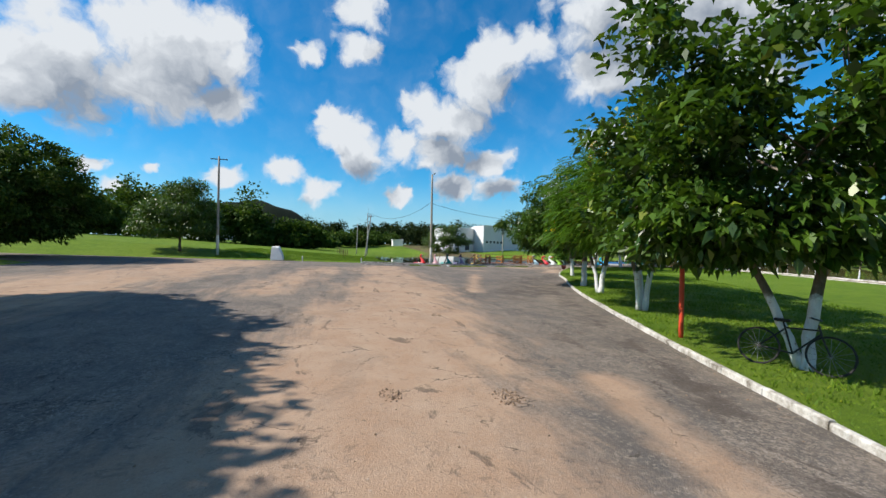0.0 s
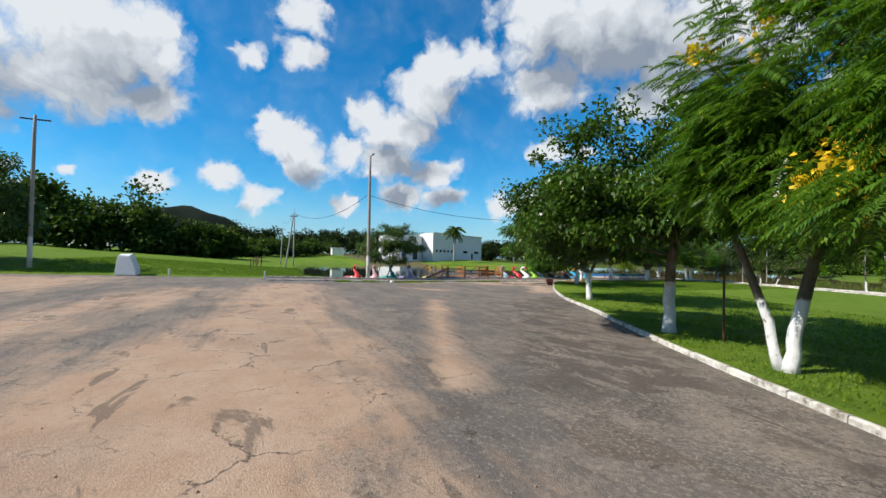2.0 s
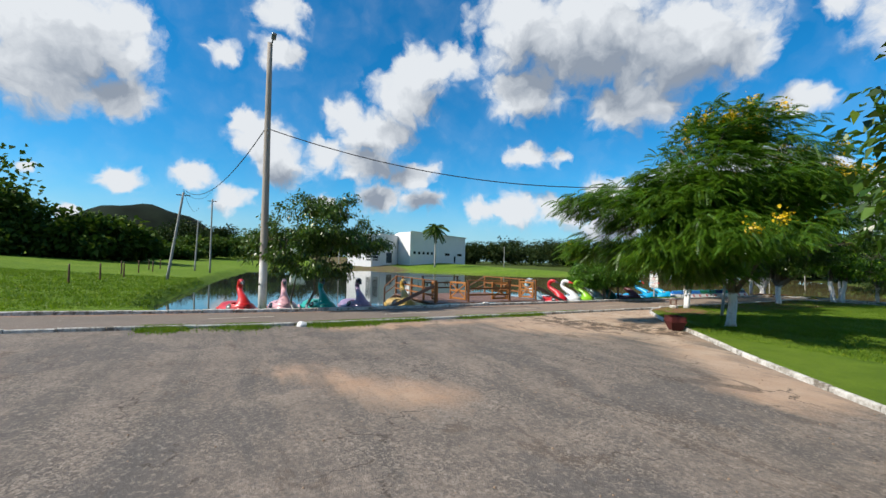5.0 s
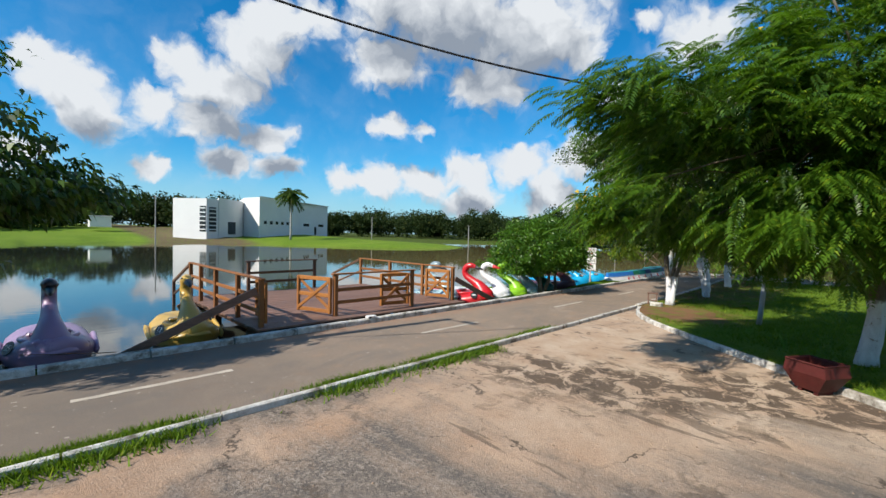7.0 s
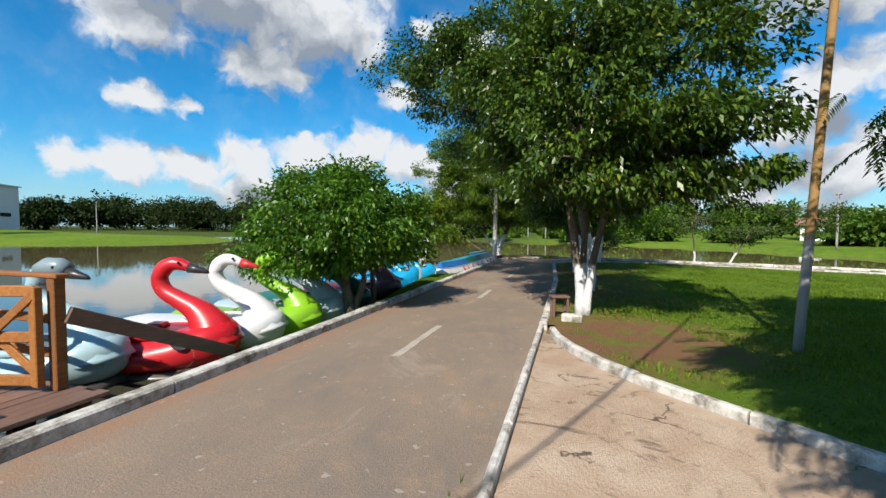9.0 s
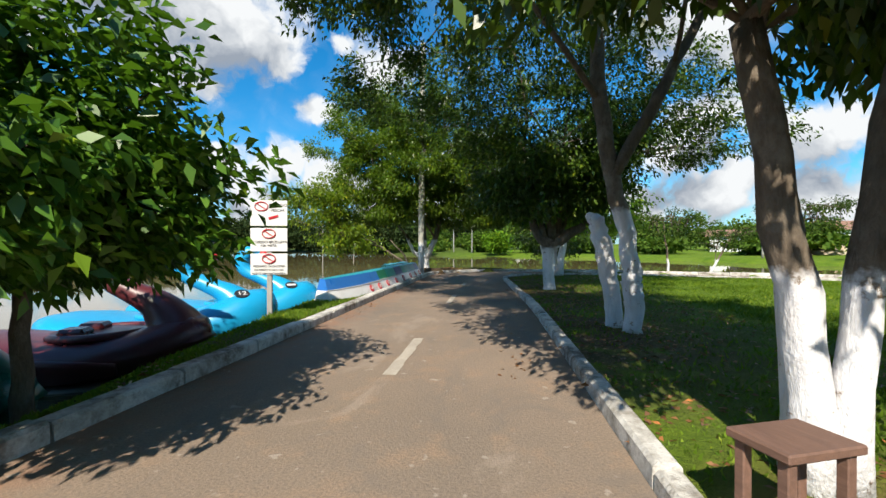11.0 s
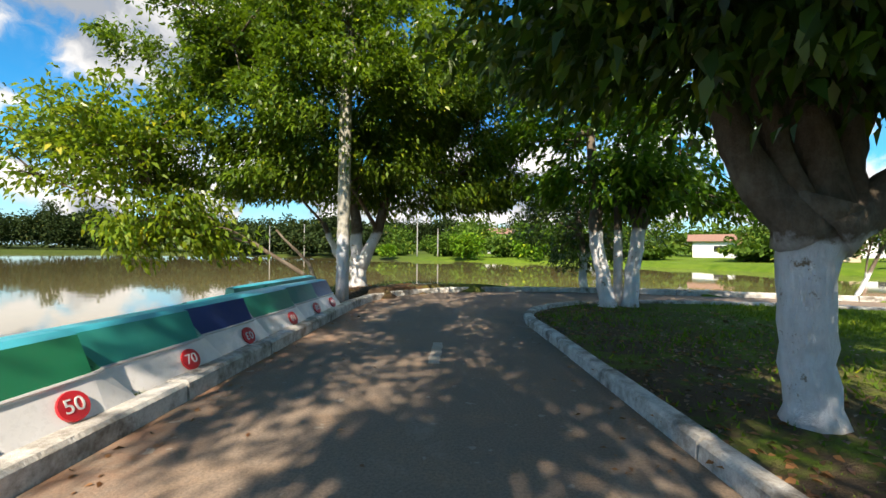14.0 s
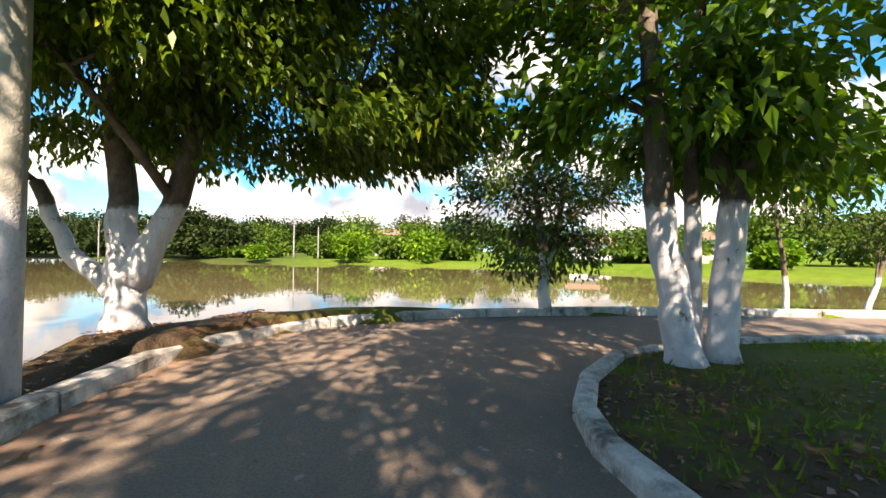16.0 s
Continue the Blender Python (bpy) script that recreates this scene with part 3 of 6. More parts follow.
def grid_axis(fine0, fine1, step, lo, hi, grow=1.17):
    mid = list(np.arange(fine0, fine1 + 1e-6, step))
    a, s = fine1, step
    while a < hi:
        s *= grow
        a += s
        mid.append(a)
    a, s = fine0, step
    while a > lo:
        s *= grow
        a -= s
        mid.insert(0, a)
    return np.array(mid)


def sheet(name, xs, ys, zfun, material):
    gx, gy = np.meshgrid(xs, ys)
    verts = np.stack([gx, gy, zfun(gx, gy)], -1).reshape(-1, 3)
    w = len(xs)
    i = (np.arange(len(ys) - 1)[:, None] * w + np.arange(w - 1)).ravel()
    return fast_mesh(name, verts, np.stack([i, i + 1, i + w + 1, i + w], -1), material, smooth=True)


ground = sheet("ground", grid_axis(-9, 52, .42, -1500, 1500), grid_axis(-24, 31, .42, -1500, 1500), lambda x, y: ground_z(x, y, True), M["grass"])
tagged(ground, "grassy park ground with worn earth, reaching the horizon", "ground", kind="structure")
water = sheet("water", np.linspace(-130, 90, 40), np.linspace(-30, 140, 40), lambda x, y: x * 0 - .40, M["water"])
tagged(water, "still brown-green pond water mirroring the sky", "water", kind="structure")


def band(name, a, b, za, material, label, category, step=.5):
    """A paved strip between two lines of equal count."""
    n = max(len(a), len(b))
    ia, ib = np.linspace(0, len(a) - 1, n), np.linspace(0, len(b) - 1, n)
    a, b = np.array(a), np.array(b)
    pick = lambda p, i: np.stack([np.interp(i, range(len(p)), p[:, 0]), np.interp(i, range(len(p)), p[:, 1])], -1)  # noqa: E731
    pa, pb = pick(a, ia), pick(b, ib)
    cols = 7
    rows = np.stack([pa + (pb - pa) * k / (cols - 1) for k in range(cols)], 1)
    z = slope(rows[..., 0], rows[..., 1]) + za
    verts = np.concatenate([rows, z[..., None]], -1).reshape(-1, 3)
    i = (np.arange(n - 1)[:, None] * cols + np.arange(cols - 1)).ravel()
    ob = fast_mesh(name, verts, np.stack([i, i + cols, i + cols + 1, i + 1], -1), material, smooth=True)
    return tagged(ob, label, category, kind="structure")


band("pavement", [(x, y) for x, y in outer], [(x, y) for x, y in inner], 0.0, M["path"],
     "worn grey-brown asphalt cycle path with faded centre dashes", "path")


def verge(line, side, name, label):
    """A strip of turf along the back of a kerb."""
    p = np.array(line)
    d = np.gradient(p, axis=0)
    n = np.stack([-d[:, 1], d[:, 0]], -1) / np.linalg.norm(d, axis=1)[:, None] * side
    return band(name, p + n * .08, p + n * 1.05, .054, M["grass"], label, "grass verge")


def lot_mesh():
    kx = np.array([p[0] for p in lot_kerb])
    ky = np.array([p[1] for p in lot_kerb])
    ys = np.concatenate([np.arange(9.5, -41, -.5), [-41]])
    rows = []
    for y in ys:
        right = 90 if y < -33 else float(np.interp(-y, -ky, kx))
        left = 3.36 if y > -18 else -.15
        t = np.linspace(0, 1, 60) ** 1.3
        rows.append(np.stack([left + (right - left) * t, np.full(60, y)], -1))
    for y in np.arange(-42, -66, -1.0):
        right = 17 - (-41 - y) * 1.15
        rows.append(np.stack([np.linspace(-.15 - max(0, (-50 - y) * .3), max(right, -.5), 60), np.full(60, y)], -1))
    rows = np.array(rows)
    z = slope(rows[..., 0], rows[..., 1]) - .05
    verts = np.concatenate([rows, z[..., None]], -1).reshape(-1, 3)
    n = len(rows)
    i = (np.arange(n - 1)[:, None] * 60 + np.arange(59)).ravel()
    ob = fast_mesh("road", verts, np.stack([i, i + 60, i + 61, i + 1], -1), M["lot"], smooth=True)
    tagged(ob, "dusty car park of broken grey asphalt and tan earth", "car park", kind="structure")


lot_mesh()


def kerb_line(name, line, side, width, top, foot, label, piece=1.0, gap=.012, near=None):
    """Kerb stones laid end to end along a line; side +1 puts them to the left of it."""
    base = tagged(new(name), label, "kerb", kind="structure")
    rng = random.Random(len(line))
    pts = [Vector((*p, 0)) for p in line]
    run, start, stones = 0.0, 0, []
    for i in range(1, len(pts)):
        run += (pts[i] - pts[i - 1]).length
        if run >= piece or i == len(pts) - 1:
            stones.append(pts[start:i + 1])
            start, run = i, 0.0
    for stone in stones:
        lift = rng.uniform(-.012, .012)
        verts, m = [], len(stone)
        for j, p in enumerate(stone):
            d = (stone[min(j + 1, m - 1)] - stone[max(j - 1, 0)]).normalized()
            nrm = Vector((-d.y, d.x, 0)) * side
            q = p + (d * gap if j == 0 else -d * gap if j == m - 1 else d * 0)
            z = float(slope(p.x, p.y))
            r = .022
            for off, h in ((0, foot), (.008, top - r), (r + .008, top), (width - r, top), (width, top - r), (width, foot)):
                verts.append(q + nrm * off + Vector((0, 0, z + h + (lift if h > foot else 0))))
        faces = []
        for j in range(m - 1):
            for k in range(5):
                f = (j * 6 + k, j * 6 + k + 1, j * 6 + 7 + k, j * 6 + 6 + k)
                faces.append(f if side > 0 else f[::-1])
        faces += [tuple(range(6)), tuple(range(m * 6 - 6, m * 6))[::-1]]
        mesh_ob("kerb_stone", verts, faces, M["kerb"], base)
    return base


kerb_line("kerb_lakeside", outer, 1, .18, .125, -.2, "limewashed concrete kerb along the pond edge", 1.0)
split = min(range(len(inner)), key=lambda i: abs(inner[i][1] - 9.4) + (inner[i][0] > 3.3) * 9)
kerb_line("kerb_lot_side", inner[:split + 1], -1, .085, .055, -.25, "low limewashed kerb between path and car park", 1.0)
kerb_line("kerb_lawn", inner[split:], -1, .145, .11, -.25, "worn white kerb between path and lawn", 1.0)
kerb_line("kerb_lot_lawn", lot_kerb[1:], 1, .115, .065, -.25, "limewashed kerb between car park and lawn", 1.0)
verge(lot_kerb[1:], 1, "lawn_verge", "mown grass verge along the car park kerb")
verge(inner[split:], -1, "lawn_verge", "mown grass verge along the path kerb")
for k, (y0, y1) in enumerate(((-11.4, -9.3), (-5.1, -3.1), (1.03, 3.03), (6.9, 8.8), (12.0, 13.5), (16.8, 18.25), (20.7, 21.6))):
    bm = bmesh.new()
    rng = random.Random(k)
    n = 14
    left = [bm.verts.new((1.57 + rng.uniform(-.01, .008), y0 + (y1 - y0) * i / n, .004 + float(slope(1.6, y0)))) for i in range(n + 1)]
    right = [bm.verts.new((1.68 + rng.uniform(-.008, .01), y0 + (y1 - y0) * i / n, .004 + float(slope(1.6, y0)))) for i in range(n + 1)]
    for i in range(n):
        bm.faces.new((left[i], right[i], right[i + 1], left[i + 1]))
    ob = part("road_marking", bm, M["line"])
    tagged(ob, "worn whitish painted centre dash on the path", "road marking", "centre dashes", "structure")


# ---- plants ----
def unit(v):
    return v / np.maximum(np.linalg.norm(v, axis=-1, keepdims=True), 1e-9)


def leaf_cards(rng, roots, heads, length, width, curl=.18):
    """Diamond leaves bent along the middle, one at each root."""
    n = len(roots)
    heads = unit(heads)
    side = unit(np.cross(heads, unit(rng.normal(0, .55, (n, 3)) + (0, 0, 1))))
    nrm = np.cross(side, heads)
    ln = (length * rng.uniform(.65, 1.25, n))[:, None]
    wd = ln * (width / length) * .5
    mid = roots + heads * ln * .45
    verts = np.stack([roots, mid + side * wd + nrm * ln * curl, roots + heads * ln - (0, 0, .12) * ln, mid - side * wd + nrm * ln * curl], 1)
    return verts.reshape(-1, 3), np.arange(4 * n).reshape(-1, 4)


def fronds(rng, roots, heads, length, pairs=9):
    """Pinnate leaves: leaflets in two rows along a drooping rib."""
    n = len(roots)
    heads = unit(heads)
    side = unit(np.cross(heads, np.tile((0, 0, 1.0), (n, 1)) + rng.normal(0, .25, (n, 3))))
    up = np.cross(side, heads)
    ln = (length * rng.uniform(.7, 1.2, n))[:, None]
    out = []
    for k in range(pairs):
        t = (k + .6) / pairs
        p = roots + heads * ln * t - np.array((0, 0, 1.0)) * ln * .38 * t * t
        size = ln * .25 * (1.05 - .75 * abs(t - .4))
        for s in (-1, 1):
            d = unit(side * s + heads * .45 - up * .15 + rng.normal(0, .08, (n, 3)))
            w = unit(np.cross(d, up)) * ln * .030
            out.append(np.stack([p, p + d * size * .5 + w, p + d * size - (0, 0, .08) * ln, p + d * size * .5 - w], 1))
    verts = np.concatenate(out, 0).reshape(-1, 3)
    return verts, np.arange(len(verts)).reshape(-1, 4)


def crown_clumps(rng, shells, count, gaps, fine=0.0):
    """Centres of leaf clumps in some ellipsoids, with hollows."""
    thin = [s[6] if len(s) > 6 else 1.0 for s in shells]
    vol = np.array([s[3] * s[4] * s[5] for s in shells]) ** .67 * thin
    shells = [s[:6] for s in shells]
    out = []
    for (cx, cy, cz, rx, ry, rz), share in zip(shells, vol / vol.sum()):
        n = max(4, int(count * share))
        d = unit(rng.normal(0, 1, (n * 2, 3)))
        low = d[:, 2] < -.35
        d[low, 2] *= .45
        r = .52 + .48 * rng.random((n * 2, 1)) ** .6
        bump = np.array([noise.noise(Vector(v) * 2.3 + Vector((cx, cy, cz))) for v in d])[:, None]
        p = np.array((cx, cy, cz)) + d * r * (1 + .28 * bump) * (rx, ry, rz)
        keep = np.array([noise.noise(Vector(q) * .9 + Vector((7, 3, 1))) + fine * noise.noise(Vector(q) * 2.4) for q in p]) > gaps
        out.append(p[keep][:n])
    return np.concatenate(out)


def tree(name, label, base, stems, shells, clumps=260, per=95, spread=.34, leaf=(.12, .06), style="card", material="leaf_oiti",
         wash=1.3, seed=1, gaps=-.28, flowers=0, limbs=14, group="", category="tree", droop=.35, fine=0.0):
    """stems: lines of (x, y, z, radius) from the base; shells: ellipsoids of the crown, relative to the base."""
    rng, rnd = np.random.default_rng(seed), random.Random(seed)
    x, y = base
    z = float(ground_z(x, y)) - .03
    top = empty(name, Matrix.Translation((x, y, z)), label, category, group)
    centres = crown_clumps(rng, shells, clumps, gaps, fine)
    middle = np.mean([s[:3] for s in shells], 0)
    wood, tips = [], []
    for stem in stems:
        pts, rad = [], []
        for (a, b) in zip(stem, stem[1:]):
            for k in range(4):
                t = k / 4
                pts.append([a[i] + (b[i] - a[i]) * t for i in range(3)])
                rad.append(a[3] + (b[3] - a[3]) * t)
        pts.append(stem[-1][:3])
        rad.append(stem[-1][3])
        rad[0] *= 1.22
        wob = [(0, 0, 0)] + [(rnd.uniform(-.02, .02), rnd.uniform(-.02, .02), 0) for _ in pts[1:]]
        pts = [tuple(np.add(p, w)) for p, w in zip(pts, wob)]
        wood.append(tube_data(pts, rad, 10, rnd, .07))
        tips.append((np.array(stem[-1][:3]), stem[-1][3]))
        if len(stem) > 2:
            tips.append((np.array(stem[-2][:3]), stem[-2][3] * .8))
    branch, nodes = wood, []
    order = rng.permutation(len(centres))[:limbs]
    for i in order:
        goal = middle + (centres[i] - middle) * .8
        start, r0 = min(tips, key=lambda s: np.linalg.norm(s[0] - goal) + rnd.random())
        bend = (start + goal) / 2 + np.array((rnd.uniform(-.3, .3), rnd.uniform(-.3, .3), rnd.uniform(.0, .4)))
        pts = [start * (1 - t) ** 2 + bend * 2 * t * (1 - t) + goal * t * t for t in np.linspace(0, 1, 7)]
        branch.append(tube_data(pts, np.linspace(r0 * .55, .018, 7), 6, rnd, .08))
        nodes += pts[2:]
    nodes = np.array(nodes)
    for c in centres[:: max(1, len(centres) // 70)]:
        near = nodes[np.argmin(np.linalg.norm(nodes - c, axis=1))]
        branch.append(tube_data([near, (near + c) / 2 + (0, 0, .06), c], [.022, .014, .006], 4))
    part("trunk", bm_from(joined(branch)), bark(wash), top, "limewashed trunk with bare limbs" if wash else "", smooth=True)
    n = len(centres)
    if style == "card":
        who = np.repeat(np.arange(n), per)
        size = rng.uniform(.6, 1.35, n)[who][:, None]
        ball = unit(rng.normal(0, 1, (len(who), 3))) * rng.random((len(who), 1)) ** .42
        roots = centres[who] + ball * (spread * 1.55, spread * 1.55, spread * .95) * size
        heads = unit(roots - middle) * .7 + rng.normal(0, .6, (len(who), 3)) - (0, 0, droop)
        verts, quads = leaf_cards(rng, roots, heads, *leaf)
    else:
        who = np.repeat(np.arange(n), per)
        roots = centres[who] + rng.normal(0, .5, (len(who), 3)) * (spread, spread, spread * .4)
        heads = unit((roots - middle) * (1, 1, .35)) * .7 + rng.normal(0, .55, (len(who), 3)) * (1, 1, .35) - (0, 0, .15)
        verts, quads = fronds(rng, roots, heads, leaf[0], 15)
    fast_mesh("crown", verts, quads, M[material], top)
    if flowers:
        outer_ones = centres[np.argsort(-(unit(centres - middle) * (.4, .4, 1)).sum(1) * 0 - np.linalg.norm((centres - middle) / (1, 1, .7), axis=1))][: flowers * 3]
        pick = outer_ones[rng.permutation(len(outer_ones))[:flowers]]
        who = np.repeat(np.arange(len(pick)), 55)
        roots = pick[who] + unit(pick[who] - middle) * .22 + rng.normal(0, .11, (len(who), 3)) + (0, 0, .12)
        v, q = leaf_cards(rng, roots, rng.normal(0, 1, roots.shape), .10, .08)
        tagged(fast_mesh("blossom", v, q, M["petal"], top), "yellow blossom clusters")
    return top


def bm_from(data):
    bm = bmesh.new()
    vs = [bm.verts.new(v) for v in data[0]]
    for f in data[1]:
        try:
            bm.faces.new([vs[i] for i in f])
        except ValueError:
            pass
    return bm


ROW = "trees along the car park"
PATHROW = "trees along the cycle path"
tree("tree", "broad-leaved tree with twin limewashed trunks on the lawn", (44.15, -13.85),
     [[(0, 0, 0, .115), (-.05, .1, .6, .10), (.05, .3, 2.0, .085), (.2, .5, 3.2, .07)], [(-.10, .0, .05, .09), (-.42, -.25, 1.1, .075), (-.9, -.5, 2.4, .06)]],
     [(.2, .2, 4.6, 3.9, 3.6, 2.6), (-1.6, -.9, 3.4, 2.7, 2.3, 1.8), (-.5, -.9, 2.6, 2.6, 1.9, 1.0), (-1.8, -1.3, 2.3, 1.7, 1.4, .7)], 360, 62, .36, (.23, .12), "card", "leaf_broad", 1.35, 11, -.22, group=ROW)
tree("tree", "feathery tree with three limewashed trunks and yellow blossom", (37.3, -11.45),
     [[(.1, 0, 0, .10), (.2, .1, 1.2, .085), (.5, .2, 3.0, .07)], [(-.12, .1, 0, .09), (-.25, .1, 1.2, .08), (-.8, .3, 3.0, .06)], [(0, -.15, 0, .085), (.05, -.3, 1.2, .07), (.1, -.9, 2.8, .06)]],
     [(0, 0, 4.2, 3.2, 3.0, 2.4), (-.8, -.7, 3.0, 2.6, 2.2, 1.5)], 480, 13, .45, (.46, 0), "frond", "leaf_feather", 1.4, 12, -.3, 50, group=ROW)
tree("tree", "feathery tree with forked limewashed trunk and yellow blossom", (32.0, -9.3),
     [[(.05, 0, 0, .13), (.12, .05, .8, .11), (.3, .2, 2.0, .10), (.7, .3, 3.6, .07)], [(-.1, 0, 0, .10), (-.35, -.1, 1.2, .08), (-.8, -.4, 2.8, .07)]],
     [(.9, .4, 4.9, 2.7, 2.8, 2.4), (.5, -.2, 3.6, 2.2, 2.1, 1.5), (1.6, -.2, 2.9, 2.4, 1.9, .9)], 500, 13, .45, (.47, 0), "frond", "leaf_feather", 1.35, 13, -.3, 44, group=ROW)
tree("tree", "dense dark broad-leaved tree with pale limewashed trunk", (28.2, -7.6),
     [[(0, 0, 0, .17), (-.03, .02, 1.2, .15), (.0, .1, 2.2, .12), (.1, .2, 3.4, .08)], [(0, 0, 1.4, .10), (.5, -.4, 2.6, .07)]],
     [(0, 0, 4.2, 4.4, 3.9, 2.1), (-1.5, -1.1, 3.3, 3.0, 2.4, 1.6), (1.6, .3, 3.5, 3.0, 2.6, 1.6), (2.6, .8, 4.3, 2.8, 2.6, 1.6), (-1.6, -1.9, 2.4, 1.7, 1.3, .7), (-.4, -2.7, 2.9, 1.6, 1.2, .8)], 560, 95, .36, (.17, .08), "card", "leaf_broad", 1.45, 14, -.3, group=ROW)
tree("tree", "spreading broad-leaved tree leaning over the car park kerb", (20.1, -3.1),
     [[(0, 0, 0, .15), (-.08, -.02, .9, .13), (-.3, -.1, 2.0, .10), (-.5, -.1, 3.2, .07)], [(-.1, 0, 1.2, .09), (.5, .3, 2.6, .06)]],
     [(-.2, 0, 4.2, 3.7, 3.4, 2.4), (-1.6, -.8, 3.1, 2.6, 2.1, 1.4), (1.3, .4, 3.2, 2.4, 2.2, 1.4), (2.2, .8, 4.4, 2.6, 2.4, 1.8)], 430, 90, .36, (.16, .08), "card", "leaf_broad", 1.4, 15, -.3, group=ROW)
tree("tree", "feathery tree with yellow blossom at the lawn corner", (8.9, 5.7),
     [[(0, 0, 0, .16), (.12, -.05, 1.0, .14), (.05, 0, 1.9, .11), (.0, .2, 3.4, .07)], [(.1, 0, 1.2, .09), (.9, .3, 2.6, .06)], [(.08, -.02, 1.3, .09), (-.8, -.4, 2.4, .06)]],
     [(.6, -.6, 5.1, 2.9, 3.0, 2.3), (-.4, -2.2, 4.4, 2.1, 2.1, 1.5), (1.6, .8, 4.4, 2.5, 2.5, 1.7, .7), (-1.9, -2.8, 4.9, 1.4, 1.5, .9), (-2.8, -2.3, 3.9, .8, 1.0, .5), (-2.3, -4.0, 4.4, 1.2, 1.3, .6), (-.2, -.6, 6.8, 1.4, 1.4, .8), (1.2, -1.8, 6.8, 1.2, 1.2, .7),
      (-.5, -.8, 2.2, 1.3, 1.4, .6), (-.7, -1.2, 3.0, 1.3, 1.5, 1.2), (-.8, .7, 2.9, 1.1, 1.2, 1.0), (.7, -2.4, 3.1, 1.8, 1.6, 1.2), (2.4, -3.0, 3.2, 1.4, 1.3, .9), (-1.7, -2.5, 2.7, 1.3, 1.2, .7, 1.2), (-.6, -2.9, 2.7, 1.3, 1.1, .8, 1.2), (-2.4, -4.0, 2.8, 1.1, 1.0, .6, 1.2)], 1080, 12, .5, (.47, 0), "frond", "leaf_feather", 1.25, 16, -.22, 70, group=ROW)
tree("tree", "round dense tree with several limewashed stems beside the path", (4.0, 10.45),
     [[(0, 0, 0, .10), (-.05, .05, .9, .085), (-.25, .1, 2.2, .07)], [(.10, -.02, 0, .085), (.2, .0, 1.0, .07), (.5, .1, 2.4, .06)], [(.02, .12, 0, .08), (.06, .25, 1.2, .065), (.1, .6, 2.4, .05)]],
     [(.68, .02, 3.92, 2.75, 2.35, 2.15), (.72, -.4, 2.72, 2.15, 2.05, 1.1), (-1.26, 1.05, 5.04, 1.3, 1.3, .86, .8), (.63, .28, 5.56, 2.05, 1.65, .86), (-1.3, .4, 3.3, .9, .9, .6, .7)], 460, 95, .28, (.135, .06), "card", "leaf_round", 1.0, 17, -.25, group=PATHROW, fine=.4)
tree("tree", "old tree with two thick limewashed trunks and a pruned stub", (4.19, 14.08),
     [[(.12, -.10, 0, .113), (.15, -.10, .35, .118), (.10, -.10, .62, .126), (.12, -.08, .8, .118), (.06, -.08, 1.3, .109), (-.12, -.06, 1.9, .105), (-.26, 0, 3.0, .101), (-.3, .2, 4.6, .076)],
      [(.02, .28, 0, .12), (-.06, .24, .4, .112), (-.10, .2, .8, .12), (-.2, .2, 1.2, .125), (-.26, .2, 1.48, .103), (-.40, .2, 1.56, .043)], [(-.15, -.05, 2.0, .086), (.35, -.15, 2.9, .077), (.6, -.1, 3.4, .069), (1.2, -.1, 4.6, .052)]],
     [(-.12, 1.28, 5.6, 3, 2.8, 1.9, .5), (2.08, .88, 5.7, 2.2, 2, 1.2, .15), (-2.32, 2.48, 5.7, 2, 2.6, 1.1), (-2.82, -.72, 6.3, 1.6, 1.9, 1), (-1.92, -1.72, 6.4, 1.7, 1.8, 1), (-3.32, 1.88, 6, 1.7, 1.8, 1), (-4.32, 1.08, 6.3, 1.4, 2.1, .8), (-3.92, -.72, 6.2, 1.7, 2, .9, .9), (-4.92, .08, 6.2, 1.4, 2.1, .8, .8), (-3.82, -1.42, 6, 1.5, 1.2, .8), (-2.72, -1.52, 6.3, 1.4, 1.2, .8), (-.92, 1.08, 7.4, 2.6, 2.4, 1.3, .6), (1.08, 1.08, 7.2, 2.2, 2.4, 1.3, .6), (-1.6, -2.7, 5.4, 1.2, 1.1, .8, .8), (-.3, -1.4, 4.6, 1.6, 1.3, .9, .8), (-1.6, -1.4, 5.0, 1.3, 1.2, .8, .7), (-4.5, 1.2, 5.6, 1.2, 1.4, .7, .5), (-2.1, -2.8, 4.9, 1.2, 1.0, .7, 1.1)], 1100, 46, .30, (.128, .056), "card", "leaf_oiti", 1.62, 18, .09, group=PATHROW, fine=.8)
